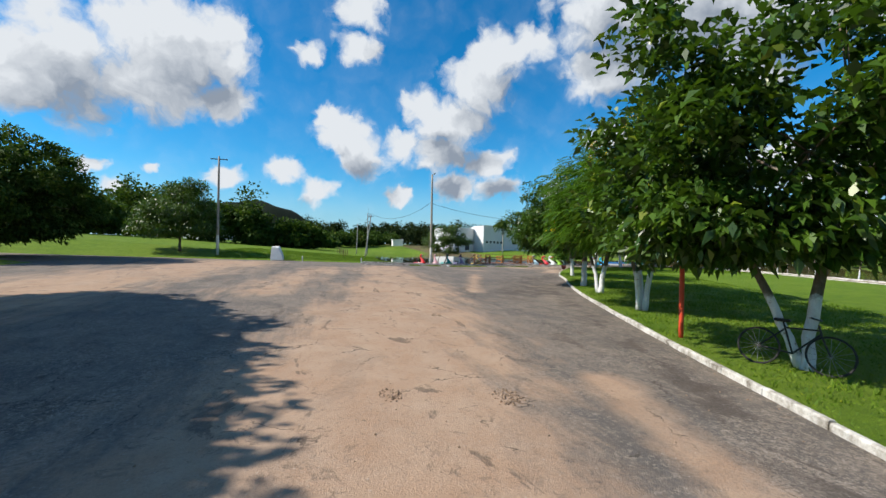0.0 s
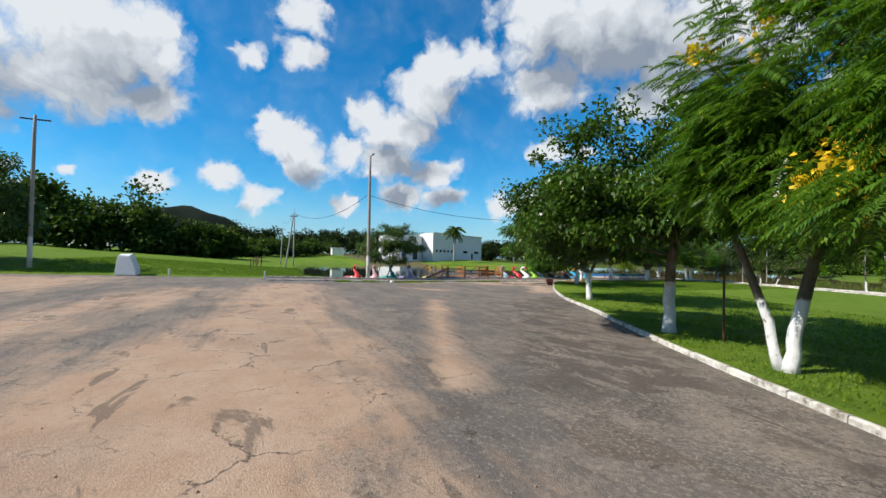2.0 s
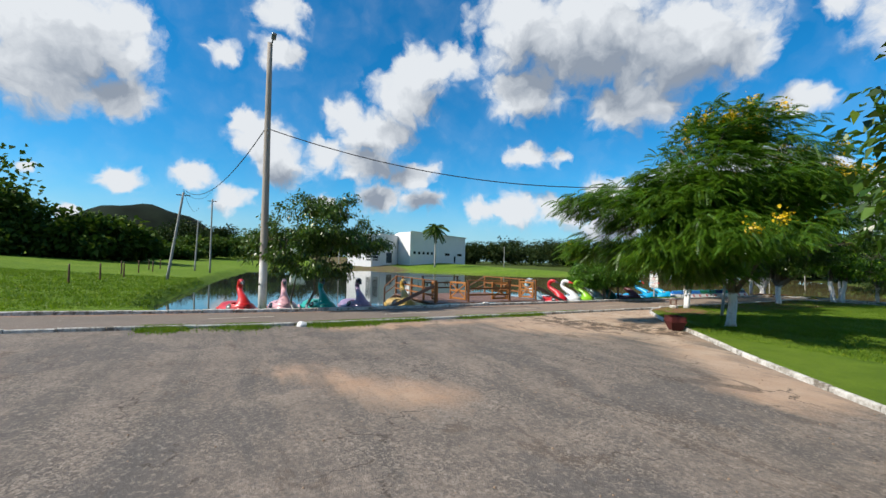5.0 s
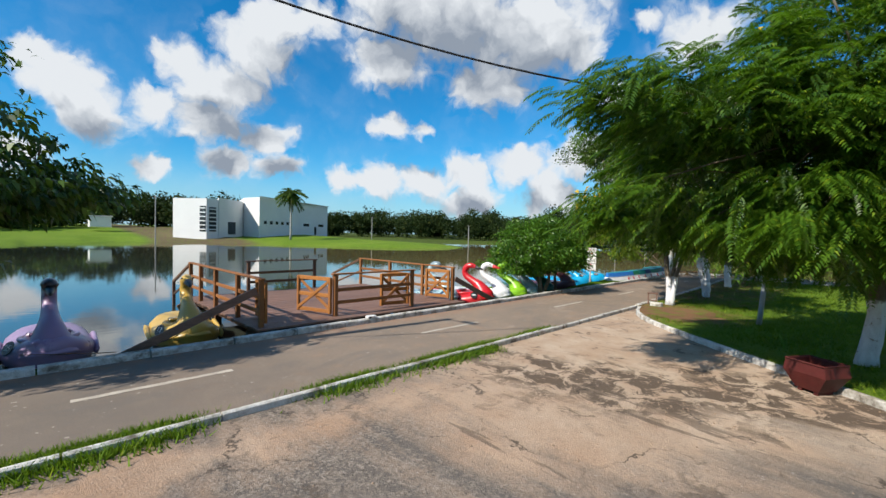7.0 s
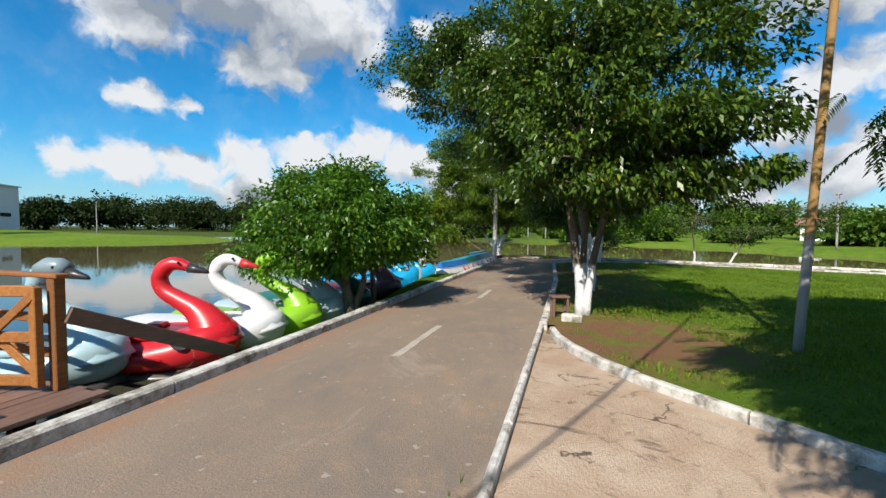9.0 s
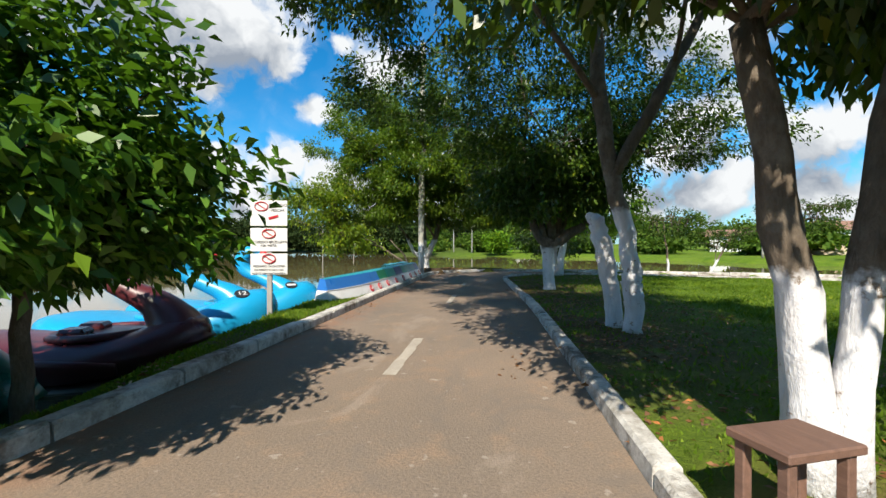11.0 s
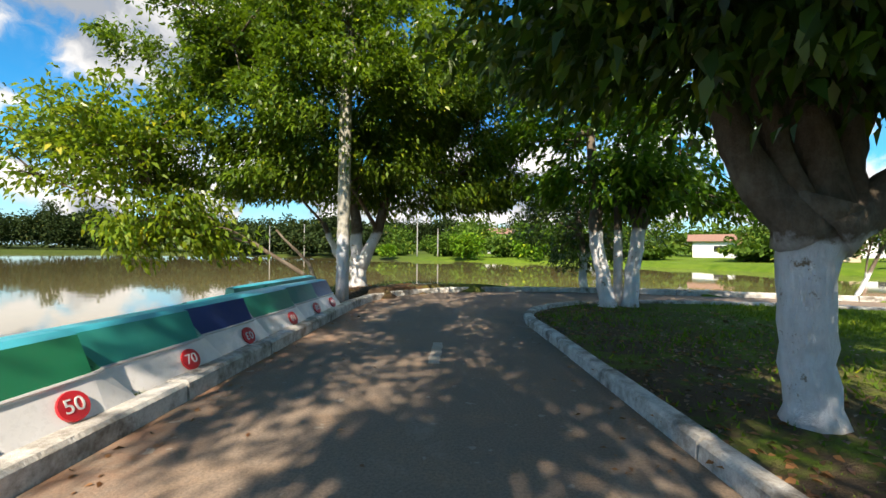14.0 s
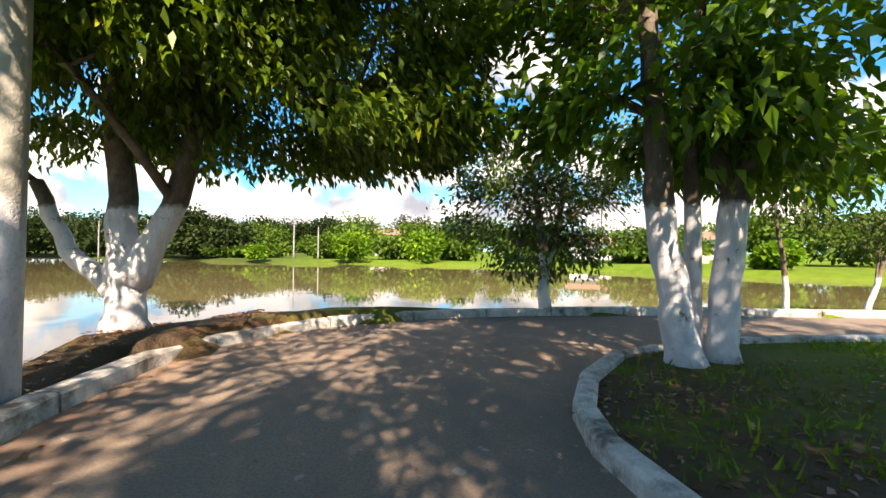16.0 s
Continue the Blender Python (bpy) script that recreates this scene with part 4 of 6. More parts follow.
tree("tree", "tree with one limewashed trunk forking low into many stems", (3.95, 19.38),
     [[(0, 0, 0, .145), (-.02, .02, .5, .14), (-.02, .02, 1.0, .15), (.02, .0, 1.35, .21)], [(-.05, 0, 1.15, .15), (-.34, .05, 1.5, .11), (-.5, .2, 2.2, .08), (-.6, .3, 3.8, .05)],
      [(.05, 0, 1.15, .16), (.42, -.05, 1.42, .13), (.8, -.1, 1.62, .10), (1.4, -.2, 2.3, .08), (1.7, -.2, 3.6, .05)],
      [(.05, 0, 1.3, .13), (.02, .1, 2.0, .105), (.06, .1, 3.6, .06)], [(.25, .1, 1.4, .07), (.5, .2, 2.0, .06), (.8, .2, 3.4, .04)], [(.2, 0, 1.35, .085), (.28, .1, 2.0, .075), (.34, .1, 3.6, .05)], [(-.12, 0, 1.35, .09), (-.24, .1, 2.0, .07), (-.28, .1, 3.6, .05)], [(.8, .0, 2.2, .07), (2.0, .3, 3.5, .05), (3.4, .4, 3.7, .03)]],
     [(.2, .5, 4.1, 2.6, 2.8, 1.5), (-1.4, -.2, 4.0, 2.0, 2.0, 1.0, .6), (1.4, 0, 3.8, 2.0, 2.2, 1.3, .65), (.2, 1.3, 2.8, 2.0, 1.3, .8), (1.4, .7, 2.9, 1.6, 1.4, .8), (-1.0, .9, 3.0, 1.4, 1.2, .7, .5), (-.6, -.9, 3.0, 1.5, 1.0, .7, 1.3), (.9, -1.0, 3.2, 1.7, 1.0, .8, 1.3),
      (-2.4, .6, 4.8, 2.0, 2.4, .9, .5), (-3.8, .4, 5.0, 1.7, 2.2, .9, .5), (2.8, -.4, 4.2, 1.9, 1.6, 1.1, .4), (.0, .6, 6.0, 2.8, 2.0, 1.1, 1.0), (-1.9, .8, 6.1, 1.8, 1.8, 1.0, .5), (2.4, .4, 5.6, 2.0, 1.8, 1.1, .4), (.1, -.2, 2.25, 1.5, 1.0, .6, 1.4), (.3, -.5, 2.8, 1.9, 1.1, .8, 1.3), (-.8, .2, 2.4, 1.2, .9, .6, 1.2),
      (-.1, -.7, 2.0, 1.0, .6, .5, 1.2), (.8, -.6, 2.2, .9, .6, .5, 1.2), (-.8, -.3, 2.3, .9, .7, .5, 1.2), (3.8, .6, 3.6, 1.1, 1.0, .6, .8), (4.8, .5, 4.0, 1.2, 1.2, .8, .5), (3.4, .4, 4.7, 1.6, 1.4, 1.0, .5), (-3.9, -1.0, 5.0, 1.6, 1.3, .7, .8)], 1250, 50, .28, (.125, .055), "card", "leaf_oiti", 1.12, 19, .02, group=PATHROW, fine=.8)
tree("tree", "tree with three stout limewashed trunks at the path bend", (4.80, 24.66),
     [[(-.22, -.04, 0, .15), (-.30, .0, .6, .135), (-.42, .05, 1.35, .125), (-.42, .1, 2.2, .10), (-.5, .1, 3.2, .08)], [(.02, .14, 0, .085), (.03, .15, 1.3, .075), (.0, .2, 3.0, .06)],
      [(.20, 0, 0, .14), (.24, 0, .7, .125), (.38, 0, 1.5, .12), (.62, .0, 2.6, .09)], [(.36, 0, 1.45, .08), (.2, .1, 2.0, .07), (.25, .2, 3.2, .05)]],
     [(1.2, .5, 4.4, 2.3, 2.6, 2.1, .35), (-.3, -.1, 3.6, 1.1, 1.2, 1.1), (1.4, -.1, 2.8, 2.0, 1.7, 1.0, .6), (-.3, .5, 2.4, 1.2, 1.1, .5), (1.4, .7, 2.4, 1.7, 1.2, .6), (.2, -.2, 1.95, 1.1, .8, .35), (1.4, .3, 2.0, 1.3, 1.0, .45), (-.8, .3, 2.1, .8, .8, .4), (-1.1, .3, 3.4, 1.0, 1.0, .9, .7)], 460, 34, .30, (.17, .075), "card", "leaf_light", 1.42, 20, .06, group=PATHROW, fine=.8)
tree("tree", "forked limewashed tree at the water's edge", (-.46, 26.44),
     [[(0, 0, 0, .20), (0, 0, .45, .17), (-.05, .05, .8, .15), (-.12, .1, 1.9, .12), (-.2, .2, 3.4, .07)], [(.05, 0, .5, .15), (.45, -.05, 1.3, .12), (.8, -.1, 2.6, .08)], [(-.1, 0, .4, .10), (-.55, .1, .8, .08), (-.9, .2, 1.5, .06)]],
     [(.2, 0, 4.3, 3.4, 3.2, 2.2), (1.8, -.8, 3.9, 2.5, 2.2, 1.3), (-1.2, -.8, 3.6, 2.3, 2.4, 1.6), (.2, -1.4, 4.2, 2.2, 1.6, 1.4), (.4, .2, 2.7, 2.6, 2.2, .8), (2.2, 0, 3.0, 1.6, 1.6, .8), (-1.6, -1.6, 5.2, 1.9, 1.6, 1.4), (.0, -1.2, 5.6, 2.2, 1.8, 1.4), (1.6, .6, 3.4, 2.0, 1.8, .9), (2.6, -.4, 4.3, 1.8, 1.8, 1.2), (1.5, -.2, 2.05, 1.9, 1.4, .5, 1.5), (2.9, -.1, 2.2, 1.2, 1.2, .6, 1.5), (-.4, -.5, 2.4, 1.5, 1.1, .6), (.6, .9, 2.2, 1.8, 1.0, .5), (-3.1, -1.5, 5.0, 1.6, 1.5, 1.3), (-2.3, -1.2, 3.5, 1.5, 1.4, 1.1), (-1.6, -1.2, 2.3, 1.3, 1.2, .7, 1.3), (-2.9, -1.0, 2.3, 1.3, 1.2, .7, 1.3), (-.4, -.4, 6.9, 2.8, 2.0, 1.0, 1.1), (-2.4, -1.2, 6.4, 1.5, 1.4, .9, 1.1)], 1480, 100, .26, (.118, .05), "card", "leaf_shore", 1.25, 21, -.10, group=PATHROW, fine=.5)
tree("tree", "small airy tree with a forked limewashed trunk across the path", (5.35, 28.75),
     [[(0, 0, 0, .12), (0, 0, .9, .10), (-.1, 0, 1.8, .08), (-.3, .1, 3.0, .05)], [(0, 0, .9, .08), (.25, 0, 1.5, .06), (.5, .1, 2.8, .04)]],
     [(.1, .1, 2.7, 1.8, 1.8, 1.4), (.7, 0, 1.7, 1.5, 1.4, .9), (-.6, 0, 1.8, 1.4, 1.2, .9), (.1, -.1, 1.1, 1.2, 1.1, .45)], 340, 34, .28, (.12, .05), "card", "leaf_oiti", 1.2, 22, -.15, group=PATHROW)
tree("tree", "leaning small tree with yellow-green leaves over the water", (-.75, 24.9),
     [[(0, 0, 0, .055), (-.35, -.25, .6, .045), (-1.1, -.6, 1.15, .032), (-2.4, -.95, 1.5, .02)], [(.1, -.2, 0, .045), (-.2, -.35, .8, .032), (-.7, -.6, 1.4, .018)]],
     [(-3.6, -1.2, 2.4, 1.3, 1.2, .8, .9), (-4.6, -1.2, 2.9, .8, .8, .45, .7), (-2.6, -1.0, 1.5, 1.1, .9, .6, .9), (-3.0, -1.3, 3.1, 1.0, 1.0, .6, .8), (-2.0, -1.0, 1.0, .8, .7, .35)], 190, 52, .30, (.14, .06), "card", "leaf_lime", 0, 23, -.1, group="waterside trees")
tree("bush", "dense green shrub hanging over the moored boats", (-.66, 9.75),
     [[(0, 0, 0, .12), (-.05, 0, .5, .11), (-.3, .1, 1.2, .08)], [(.03, .05, .1, .09), (.2, .2, 1.0, .06)]],
     [(-.3, .1, 2.05, 1.8, 1.8, 1.2), (-.95, -.4, 1.45, 1.3, 1.4, .8), (.3, .6, 1.75, 1.3, 1.4, 1.0), (-.5, .2, 2.85, 1.1, 1.1, .6)], 540, 75, .23, (.105, .05), "card", "leaf_bush", 0, 24, -.5, group="waterside trees", category="bush")
tree("bush", "smaller green shrub on the bank beside the path", (-.72, 10.9),
     [[(0, 0, 0, .07), (0, 0, .6, .06), (-.1, .1, 1.2, .05)]],
     [(-.1, .1, 1.5, 1.0, 1.1, .7), (.1, .2, 1.8, .8, .8, .5)], 150, 65, .22, (.11, .05), "card", "leaf_bush", 0, 25, -.4, group="waterside trees", category="bush")
tree("tree", "thin leaning tree with drooping leaves behind the kerb", (-.75, -7.9),
     [[(0, 0, 0, .07), (-.1, .1, .6, .06), (-.35, .45, 1.2, .055), (-.3, .4, 2.0, .05), (-.2, .5, 3.2, .03)], [(-.5, -.35, 0, .05), (-.75, -.5, .8, .045), (-.8, -.3, 1.8, .03)]],
     [(-.3, .4, 3.9, 1.9, 2.1, 1.4), (-.3, 1.4, 3.3, 1.6, 1.8, 1.1), (-.7, -.9, 2.9, 1.5, 1.6, 1.0), (-.2, .2, 2.2, 1.6, 1.6, .7), (-.1, 2.4, 3.5, 1.2, 1.4, .9), (-.2, .9, 4.9, 1.2, 1.3, .7)], 380, 50, .27, (.17, .068), "card", "leaf_oiti", .6, 26, -.12, group="waterside trees", droop=.7)
tree("tree", "leafy tree beside the tall utility pole", (-5.0, -38.2),
     [[(0, 0, 0, .16), (.1, 0, 1.5, .12), (0, .2, 3.5, .08)]],
     [(0, 0, 4.6, 3.6, 3.8, 3.2), (.5, 2.0, 3.0, 2.6, 2.6, 2.2), (0, -2.0, 2.8, 2.8, 2.8, 2.2), (0, 1.0, 7.2, 1.8, 1.9, 1.1)], 420, 60, .5, (.26, .11), "card", "leaf_oiti", 0, 27, -.25, group="trees on the far lawn")
tree("tree", "big dark spreading tree on the grass verge", (9.0, -49.0),
     [[(0, 0, 0, .3), (.1, 0, 2.2, .24), (0, .2, 4.5, .16)]],
     [(0, 0, 6.4, 7.6, 7.0, 3.9), (3.0, 2.5, 4.2, 4.6, 4.2, 2.8), (-4, 3, 4.2, 4.6, 4.4, 2.8), (-2, 1, 2.2, 6.0, 5.0, 1.8), (2.5, -1, 2.2, 5.0, 4.0, 1.8)], 760, 85, .6, (.34, .16), "card", "leaf_mid", 0, 28, -.3, group="trees on the far lawn")
tree("tree", "large shade tree on the verge of the car park", (38.0, -39.5),
     [[(0, 0, 0, .3), (.1, 0, 2.4, .24), (0, .2, 4.8, .16)]],
     [(0, 0, 8.0, 6.5, 5.5, 3.2), (3.5, 2.0, 8.2, 4.2, 4.0, 2.4), (-3.5, 1, 7.0, 4.2, 3.8, 2.4), (8.0, 3.6, 7.6, 4.2, 4.0, 2.2)], 760, 120, .65, (.42, .24), "card", "leaf_mid", 0, 29, -.6, group="trees on the far lawn")


def sapling(x, y, lean, h, seed):
    tree("sapling", "thin young tree with a white-painted stem by the water", (x, y),
         [[(0, 0, 0, .06), (lean * .3, 0, h * .35, .05), (lean, .1, h, .025)]],
         [(lean * 1.1, .1, h + .1, 1.5, 1.4, .35), (lean * .6, -.3, h * .8, 1.0, 1.0, .3)], 46, 40, .26, (.12, .05), "card", "leaf_mid", .9, seed, -.2, limbs=6, group="young trees along the water")


for k, (x, y, lean, h) in enumerate(((10.2, 28.0, -.2, 2.6), (11.6, 27.6, 1.0, 1.9), (14.6, 26.6, .2, 2.7), (19.5, 25.0, -.3, 2.9), (24, 23.2, .3, 2.8), (30.0, 20.6, .1, 2.6))):
    sapling(x, y, lean, h, 40 + k)


# ---- swan boats ----
def ring_loft(stations, seg=20, power=2.4, deck=1.0):
    """Rounded cross sections (x, half width, bottom, top) joined along x."""
    verts, faces = [], []
    for x, w, zb, zt in stations:
        zt *= 1 + (deck - 1) * min(1, max(0, x / .6))
        for k in range(seg):
            a = 2 * math.pi * k / seg
            c, s = math.cos(a), math.sin(a)
            yy = math.copysign(abs(c) ** (2 / power), c) * w
            zz = math.copysign(abs(s) ** (2 / power), s)
            verts.append(Vector((x, yy, (zb + zt) / 2 + zz * (zt - zb) / 2)))
    n = len(stations)
    for i in range(n - 1):
        for k in range(seg):
            faces.append((i * seg + k, (i + 1) * seg + k, (i + 1) * seg + (k + 1) % seg, i * seg + (k + 1) % seg))
    faces += [tuple(range(seg)), tuple(range((n - 1) * seg, n * seg))[::-1]]
    return verts, faces


def text_on(name, words, m, size, material, parent):
    cu = bpy.data.curves.new(name, "FONT")
    cu.body, cu.size, cu.align_x, cu.align_y, cu.extrude = words, size, "CENTER", "CENTER", .002
    cu.materials.append(material)
    ob = new(name, cu)
    ob.parent = parent
    ob.matrix_local = m
    return ob


PAINT = {}


def paint(color):
    if color not in PAINT:
        PAINT[color] = mat_paint("painted_fibreglass", tuple(v * .78 for v in color))
    return PAINT[color]


def disc(r, seg=20, depth=.012):
    bm = bmesh.new()
    bmesh.ops.create_cone(bm, cap_ends=True, segments=seg, radius1=r, radius2=r * .96, depth=depth)
    return bm


def swan(color, word, x, y, yaw, number="", beak=(.03, .03, .03), head=None, size=(1, 1, 1), breast_disc=False, deck=1.0, reach=1.0):
    top = empty("swan_boat", Matrix.Translation((x, y, -.42)) @ pose(0, 0, 0, 0, 0, yaw) @ Matrix.Diagonal((*size, 1)),
                f"{word} fibreglass swan pedal boat moored at the bank", "pedal boat", "swan pedal boats")
    body = paint(color)
    hull = mesh_ob("hull", *ring_loft([(-1.6, .10, .34, .45), (-1.52, .34, .22, .54), (-1.3, .55, .08, .58), (-.95, .66, .0, .57), (-.4, .70, -.03, .50),
                                      (.15, .70, -.03, .52), (.55, .63, 0, .60), (.85, .50, .05, .70), (1.05, .35, .12, .72), (1.18, .2, .22, .66), (1.24, .06, .34, .55)], 22, deck=deck),
                   body, top, True)
    # keel skirt, cockpit rim, floor, seats
    mesh_ob("float", *ring_loft([(-1.35, .3, -.10, .10), (-1.0, .6, -.12, .12), (0, .74, -.12, .12), (.7, .66, -.12, .12), (1.1, .36, -.10, .12)], 16), paint((.10, .09, .08)), top, True)
    rim = [Vector((.05 + math.cos(a) * .52, math.sin(a) * .42, .53 + .02 * math.cos(a))) for a in np.linspace(0, 2 * math.pi, 25)]
    part("cockpit_rim", bm_from(tube_data(rim, [.045] * 25, 8)), body, top, smooth=True)
    # flat disc at deck height, hull colour darkened to stand for the shaded cockpit
    bm = bmesh.new()
    bmesh.ops.create_cone(bm, cap_ends=True, segments=24, radius1=.5, radius2=.5, depth=.05, matrix=Matrix.Translation((.05, 0, .525)) @ Matrix.Diagonal((1, .8, 1, 1)))
    part("cockpit_floor", bm, paint(tuple(v * .35 for v in color)), top)
    for s in (-.2, .2):
        part("seat", bm_box(.28, .26, .10, Matrix.Translation((-.14, s, .57)), .035), paint(tuple(v * .6 for v in color)), top)
    for s in (-1, 1):
        wing = mesh_ob("wing", *ring_loft([(-.95, .02, .44, .50), (-.85, .05, .34, .57), (-.7, .06, .26, .59), (-.1, .05, .26, .54), (.4, .03, .34, .48)], 12), body, top, True)
        wing.location = (.1, s * .60, -.16)
        wing.rotation_euler = (radians(-14 * s), 0, 0)
    neck = [(.86, .34, .44), (.80, .60, .36), (.62, .84, .255), (.36, 1.00, .185), (.13, 1.14, .148), (.05, 1.30, .13), (.09, 1.46, .12), (.22, 1.56, .118), (.36, 1.56, .12), (.48, 1.52, .10), (.55, 1.49, .06)]
    neck = [(a if b < 1.2 else .05 + (a - .05) * reach, b, r) for a, b, r in neck]
    sweep = smooth_line([(a, b) for a, b, _ in neck], .05)
    rr = np.interp(np.linspace(0, 1, len(sweep)), np.linspace(0, 1, len(neck)), [c for *_, c in neck])
    part("neck", bm_from(tube_data([(a, 0, b) for a, b in sweep], list(rr), 14)), body, top, smooth=True)
    if head:
        part("head_patch", bm_from(tube_data([(.12, 0, 1.52), (.24, 0, 1.585), (.38, 0, 1.58), (.5, 0, 1.54)], [.118, .128, .127, .10], 14)), paint(head), top, smooth=True)
    part("beak", bm_from(tube_data([(.05 + (a - .05) * reach, 0, b) for a, b in ((.50, 1.51), (.62, 1.48), (.76, 1.45), (.80, 1.43))], [.085, .06, .035, .012], 10)), paint(beak), top, smooth=True)
    for s in (-1, 1):
        bm = bmesh.new()
        bmesh.ops.create_uvsphere(bm, u_segments=10, v_segments=8, radius=.022, matrix=Matrix.Translation((.05 + .35 * reach, s * .112, 1.59)))
        part("eye", bm, M["black"], top, smooth=True)
    if number:
        m = Matrix.Translation((.69, -.56, .52)) @ pose(0, 0, 0, 62, 0, 28)
        if breast_disc:
            m = Matrix.Translation((.87, -.27, .875)) @ pose(0, 0, 0, 34, 0, 28)
        d = part("number_disc", disc(.095 if breast_disc else .13), paint((.02, .02, .02)), top, "black disc with white number")
        d.matrix_local = m
        if number == "-":
            bar = part("mark", bm_box(.13, .05, .006, Matrix.Translation((0, 0, .008)), 0), M["white"], d)
        else:
            text_on("number", number, Matrix.Translation((0, 0, .008)), .12 if breast_disc else .16, M["white"], d)
    return top


swan((.60, .02, .015), "bright red", -2.55, -10.45, 12, "-")
swan((.72, .40, .44), "pale pink", -2.6, -8.6, -3, "-")
swan((.01, .42, .34), "turquoise", -2.65, -6.95, 4, "-", head=(.02, .05, .05))
swan((.36, .25, .42), "dusty purple", -2.5, -5.2, 0, "05", head=(.06, .05, .06))
swan((.60, .38, .07), "golden yellow", -2.45, -2.85, -6, "13")
swan((.42, .60, .66), "pale blue", -3.0, 5.5, 14, "", head=(.25, .33, .36))
swan((.62, .012, .02), "glossy red", -2.2, 6.6, 18, "-")
swan((.80, .80, .80), "white", -2.15, 7.6, 18, "", beak=(.6, .03, .03))
swan((.26, .55, .02), "lime green", -2.0, 8.5, 20)
swan((.45, .58, .64), "faded light blue", -2.05, 9.5, 16)
swan((.01, .16, .13), "dark green", -2.05, 10.7, 16)
swan((.12, .02, .025), "maroon", -2.2, 12.9, 20)
swan((.0, .36, .68), "sky blue", -2.44, 14.5, 15, "12", beak=(.6, .03, .03), size=(1.2, 1.12, .95), breast_disc=True, deck=1.28, reach=.64)
swan((.0, .38, .70), "sky blue", -2.39, 16.0, 15, "-", beak=(.6, .03, .03), size=(1.2, 1.12, .95), breast_disc=True, deck=1.28, reach=.64)



# ---- landing stage ----
DZ = .17
deck = empty("landing_stage", Matrix(), "weathered timber landing stage over the pond edge", "deck")
rng = random.Random(5)
for k in range(40):
    x = -.30 - .146 * k
    b = beam("plank", (x, -2.0 + rng.uniform(-.03, .03), DZ - .02 + rng.uniform(-.004, .004)), (x, 4.55 + rng.uniform(-.03, .03), DZ - .02 + rng.uniform(-.004, .004)), .138, .04, M["deckwood"], deck, .004)
for y in (-1.8, .3, 2.4, 4.4):
    beam("joist", (-.28, y, DZ - .12), (-6.15, y, DZ - .12), .1, .14, M["darkwood"], deck)
for x in (-1.2, -3.6, -6.0):
    for y in (-1.8, 1.3, 4.4):
        beam("pile", (x, y, -1.2), (x, y, DZ - .19), .16, .16, M["darkwood"], deck)


def railing(label, posts, rails=(.34, .66, 1.0), top=True, material="railwood", hgt=1.05):
    fence = empty("railing", Matrix(), label, "railing", "deck railings")
    for p in posts:
        beam("post", (*p, DZ), (*p, DZ + hgt), .10, .10, M[material], fence)
    for a, b in zip(posts, posts[1:]):
        for h in rails[:-1]:
            beam("rail", (*a, DZ + h), (*b, DZ + h), .035, .09, M[material], fence)
    a, b = Vector((*posts[0], DZ + hgt + .02)), Vector((*posts[-1], DZ + hgt + .02))
    d = (b - a).normalized() * .1
    beam("handrail", a - d, b + d, .12, .04, M[material], fence)
    return fence


railing("orange timber railing along the front of the deck", [(-.62, .08), (-.62, 2.62)])
railing("orange timber railing on the side of the deck", [(-.72, 4.45), (-2.2, 4.45), (-4.1, 4.45), (-6.1, 4.45)])
railing("brown timber railing on the side of the deck", [(-.45, -1.85), (-1.9, -1.85), (-3.6, -1.85), (-5.0, -1.85), (-6.1, -1.85)])
railing("dark timber railing at the back of the deck", [(-6.1, -.1), (-6.1, 2.35)], material="darkwood")
for y in (-1.85, 4.45):
    ramp = empty("boarding_ramp", Matrix(), "sloping timber boarding ramp with handrail into the pond", "ramp", "boarding ramps")
    s = 1 if y < 0 else -1
    for k in range(5):
        beam("plank", (-6.2, y + s * (.12 + .2 * k), DZ - .03), (-8.4, y + s * (.12 + .2 * k), -.50), .18, .035, M["deckwood"], ramp)
    beam("handrail", (-6.1, y, DZ + 1.05), (-8.3, y, .45), .07, .09, M["darkwood"], ramp)
    beam("rail", (-6.1, y, DZ + .55), (-8.3, y, .0), .05, .07, M["darkwood"], ramp)
    beam("post", (-8.3, y, -.8), (-8.3, y, .5), .09, .09, M["darkwood"], ramp)
for a, b in (((-.45, -1.95, DZ + .82), (-.55, -4.3, -.05)), ((-.66, 4.5, DZ + .70), (-.52, 6.35, .02))):
    tagged(beam("brace", a, b, .05, .16, M["deckwood"]), "brown diagonal plank bracing the railing post", "brace", "diagonal braces")


def gate(hinge, end, label):
    g = empty("gate", Matrix(), label, "gate", "deck gates")
    h, e = Vector((*hinge, 0)), Vector((*end, 0))
    lo, hi = DZ + .06, DZ + .98
    up = lambda v, z: Vector((v.x, v.y, z))  # noqa: E731
    for v in (h, e):
        beam("stile", up(v, lo), up(v, hi), .09, .07, M["wood"], g)
    for z in (lo + .06, (lo + hi) / 2, hi - .04):
        beam("rail", up(h, z), up(e, z), .04, .10, M["wood"], g)
    n = (e - h).normalized().cross(Vector((0, 0, 1))) * .03
    beam("cross_brace", up(h, lo + .08) + n, up(e, hi - .08) + n, .03, .08, M["wood"], g)
    beam("cross_brace", up(h, hi - .08) - n, up(e, lo + .08) - n, .03, .08, M["wood"], g)


gate((-.66, -.05), (-1.68, -.40), "open orange timber gate with crossed braces")
gate((-.55, -1.72), (-1.55, -1.52), "open brown timber gate with crossed braces")
gate((-.74, 2.55), (-.90, 1.72), "timber gate folded back against the railing")
gate((-.78, 4.32), (-1.58, 4.08), "open orange timber gate at the corner post")


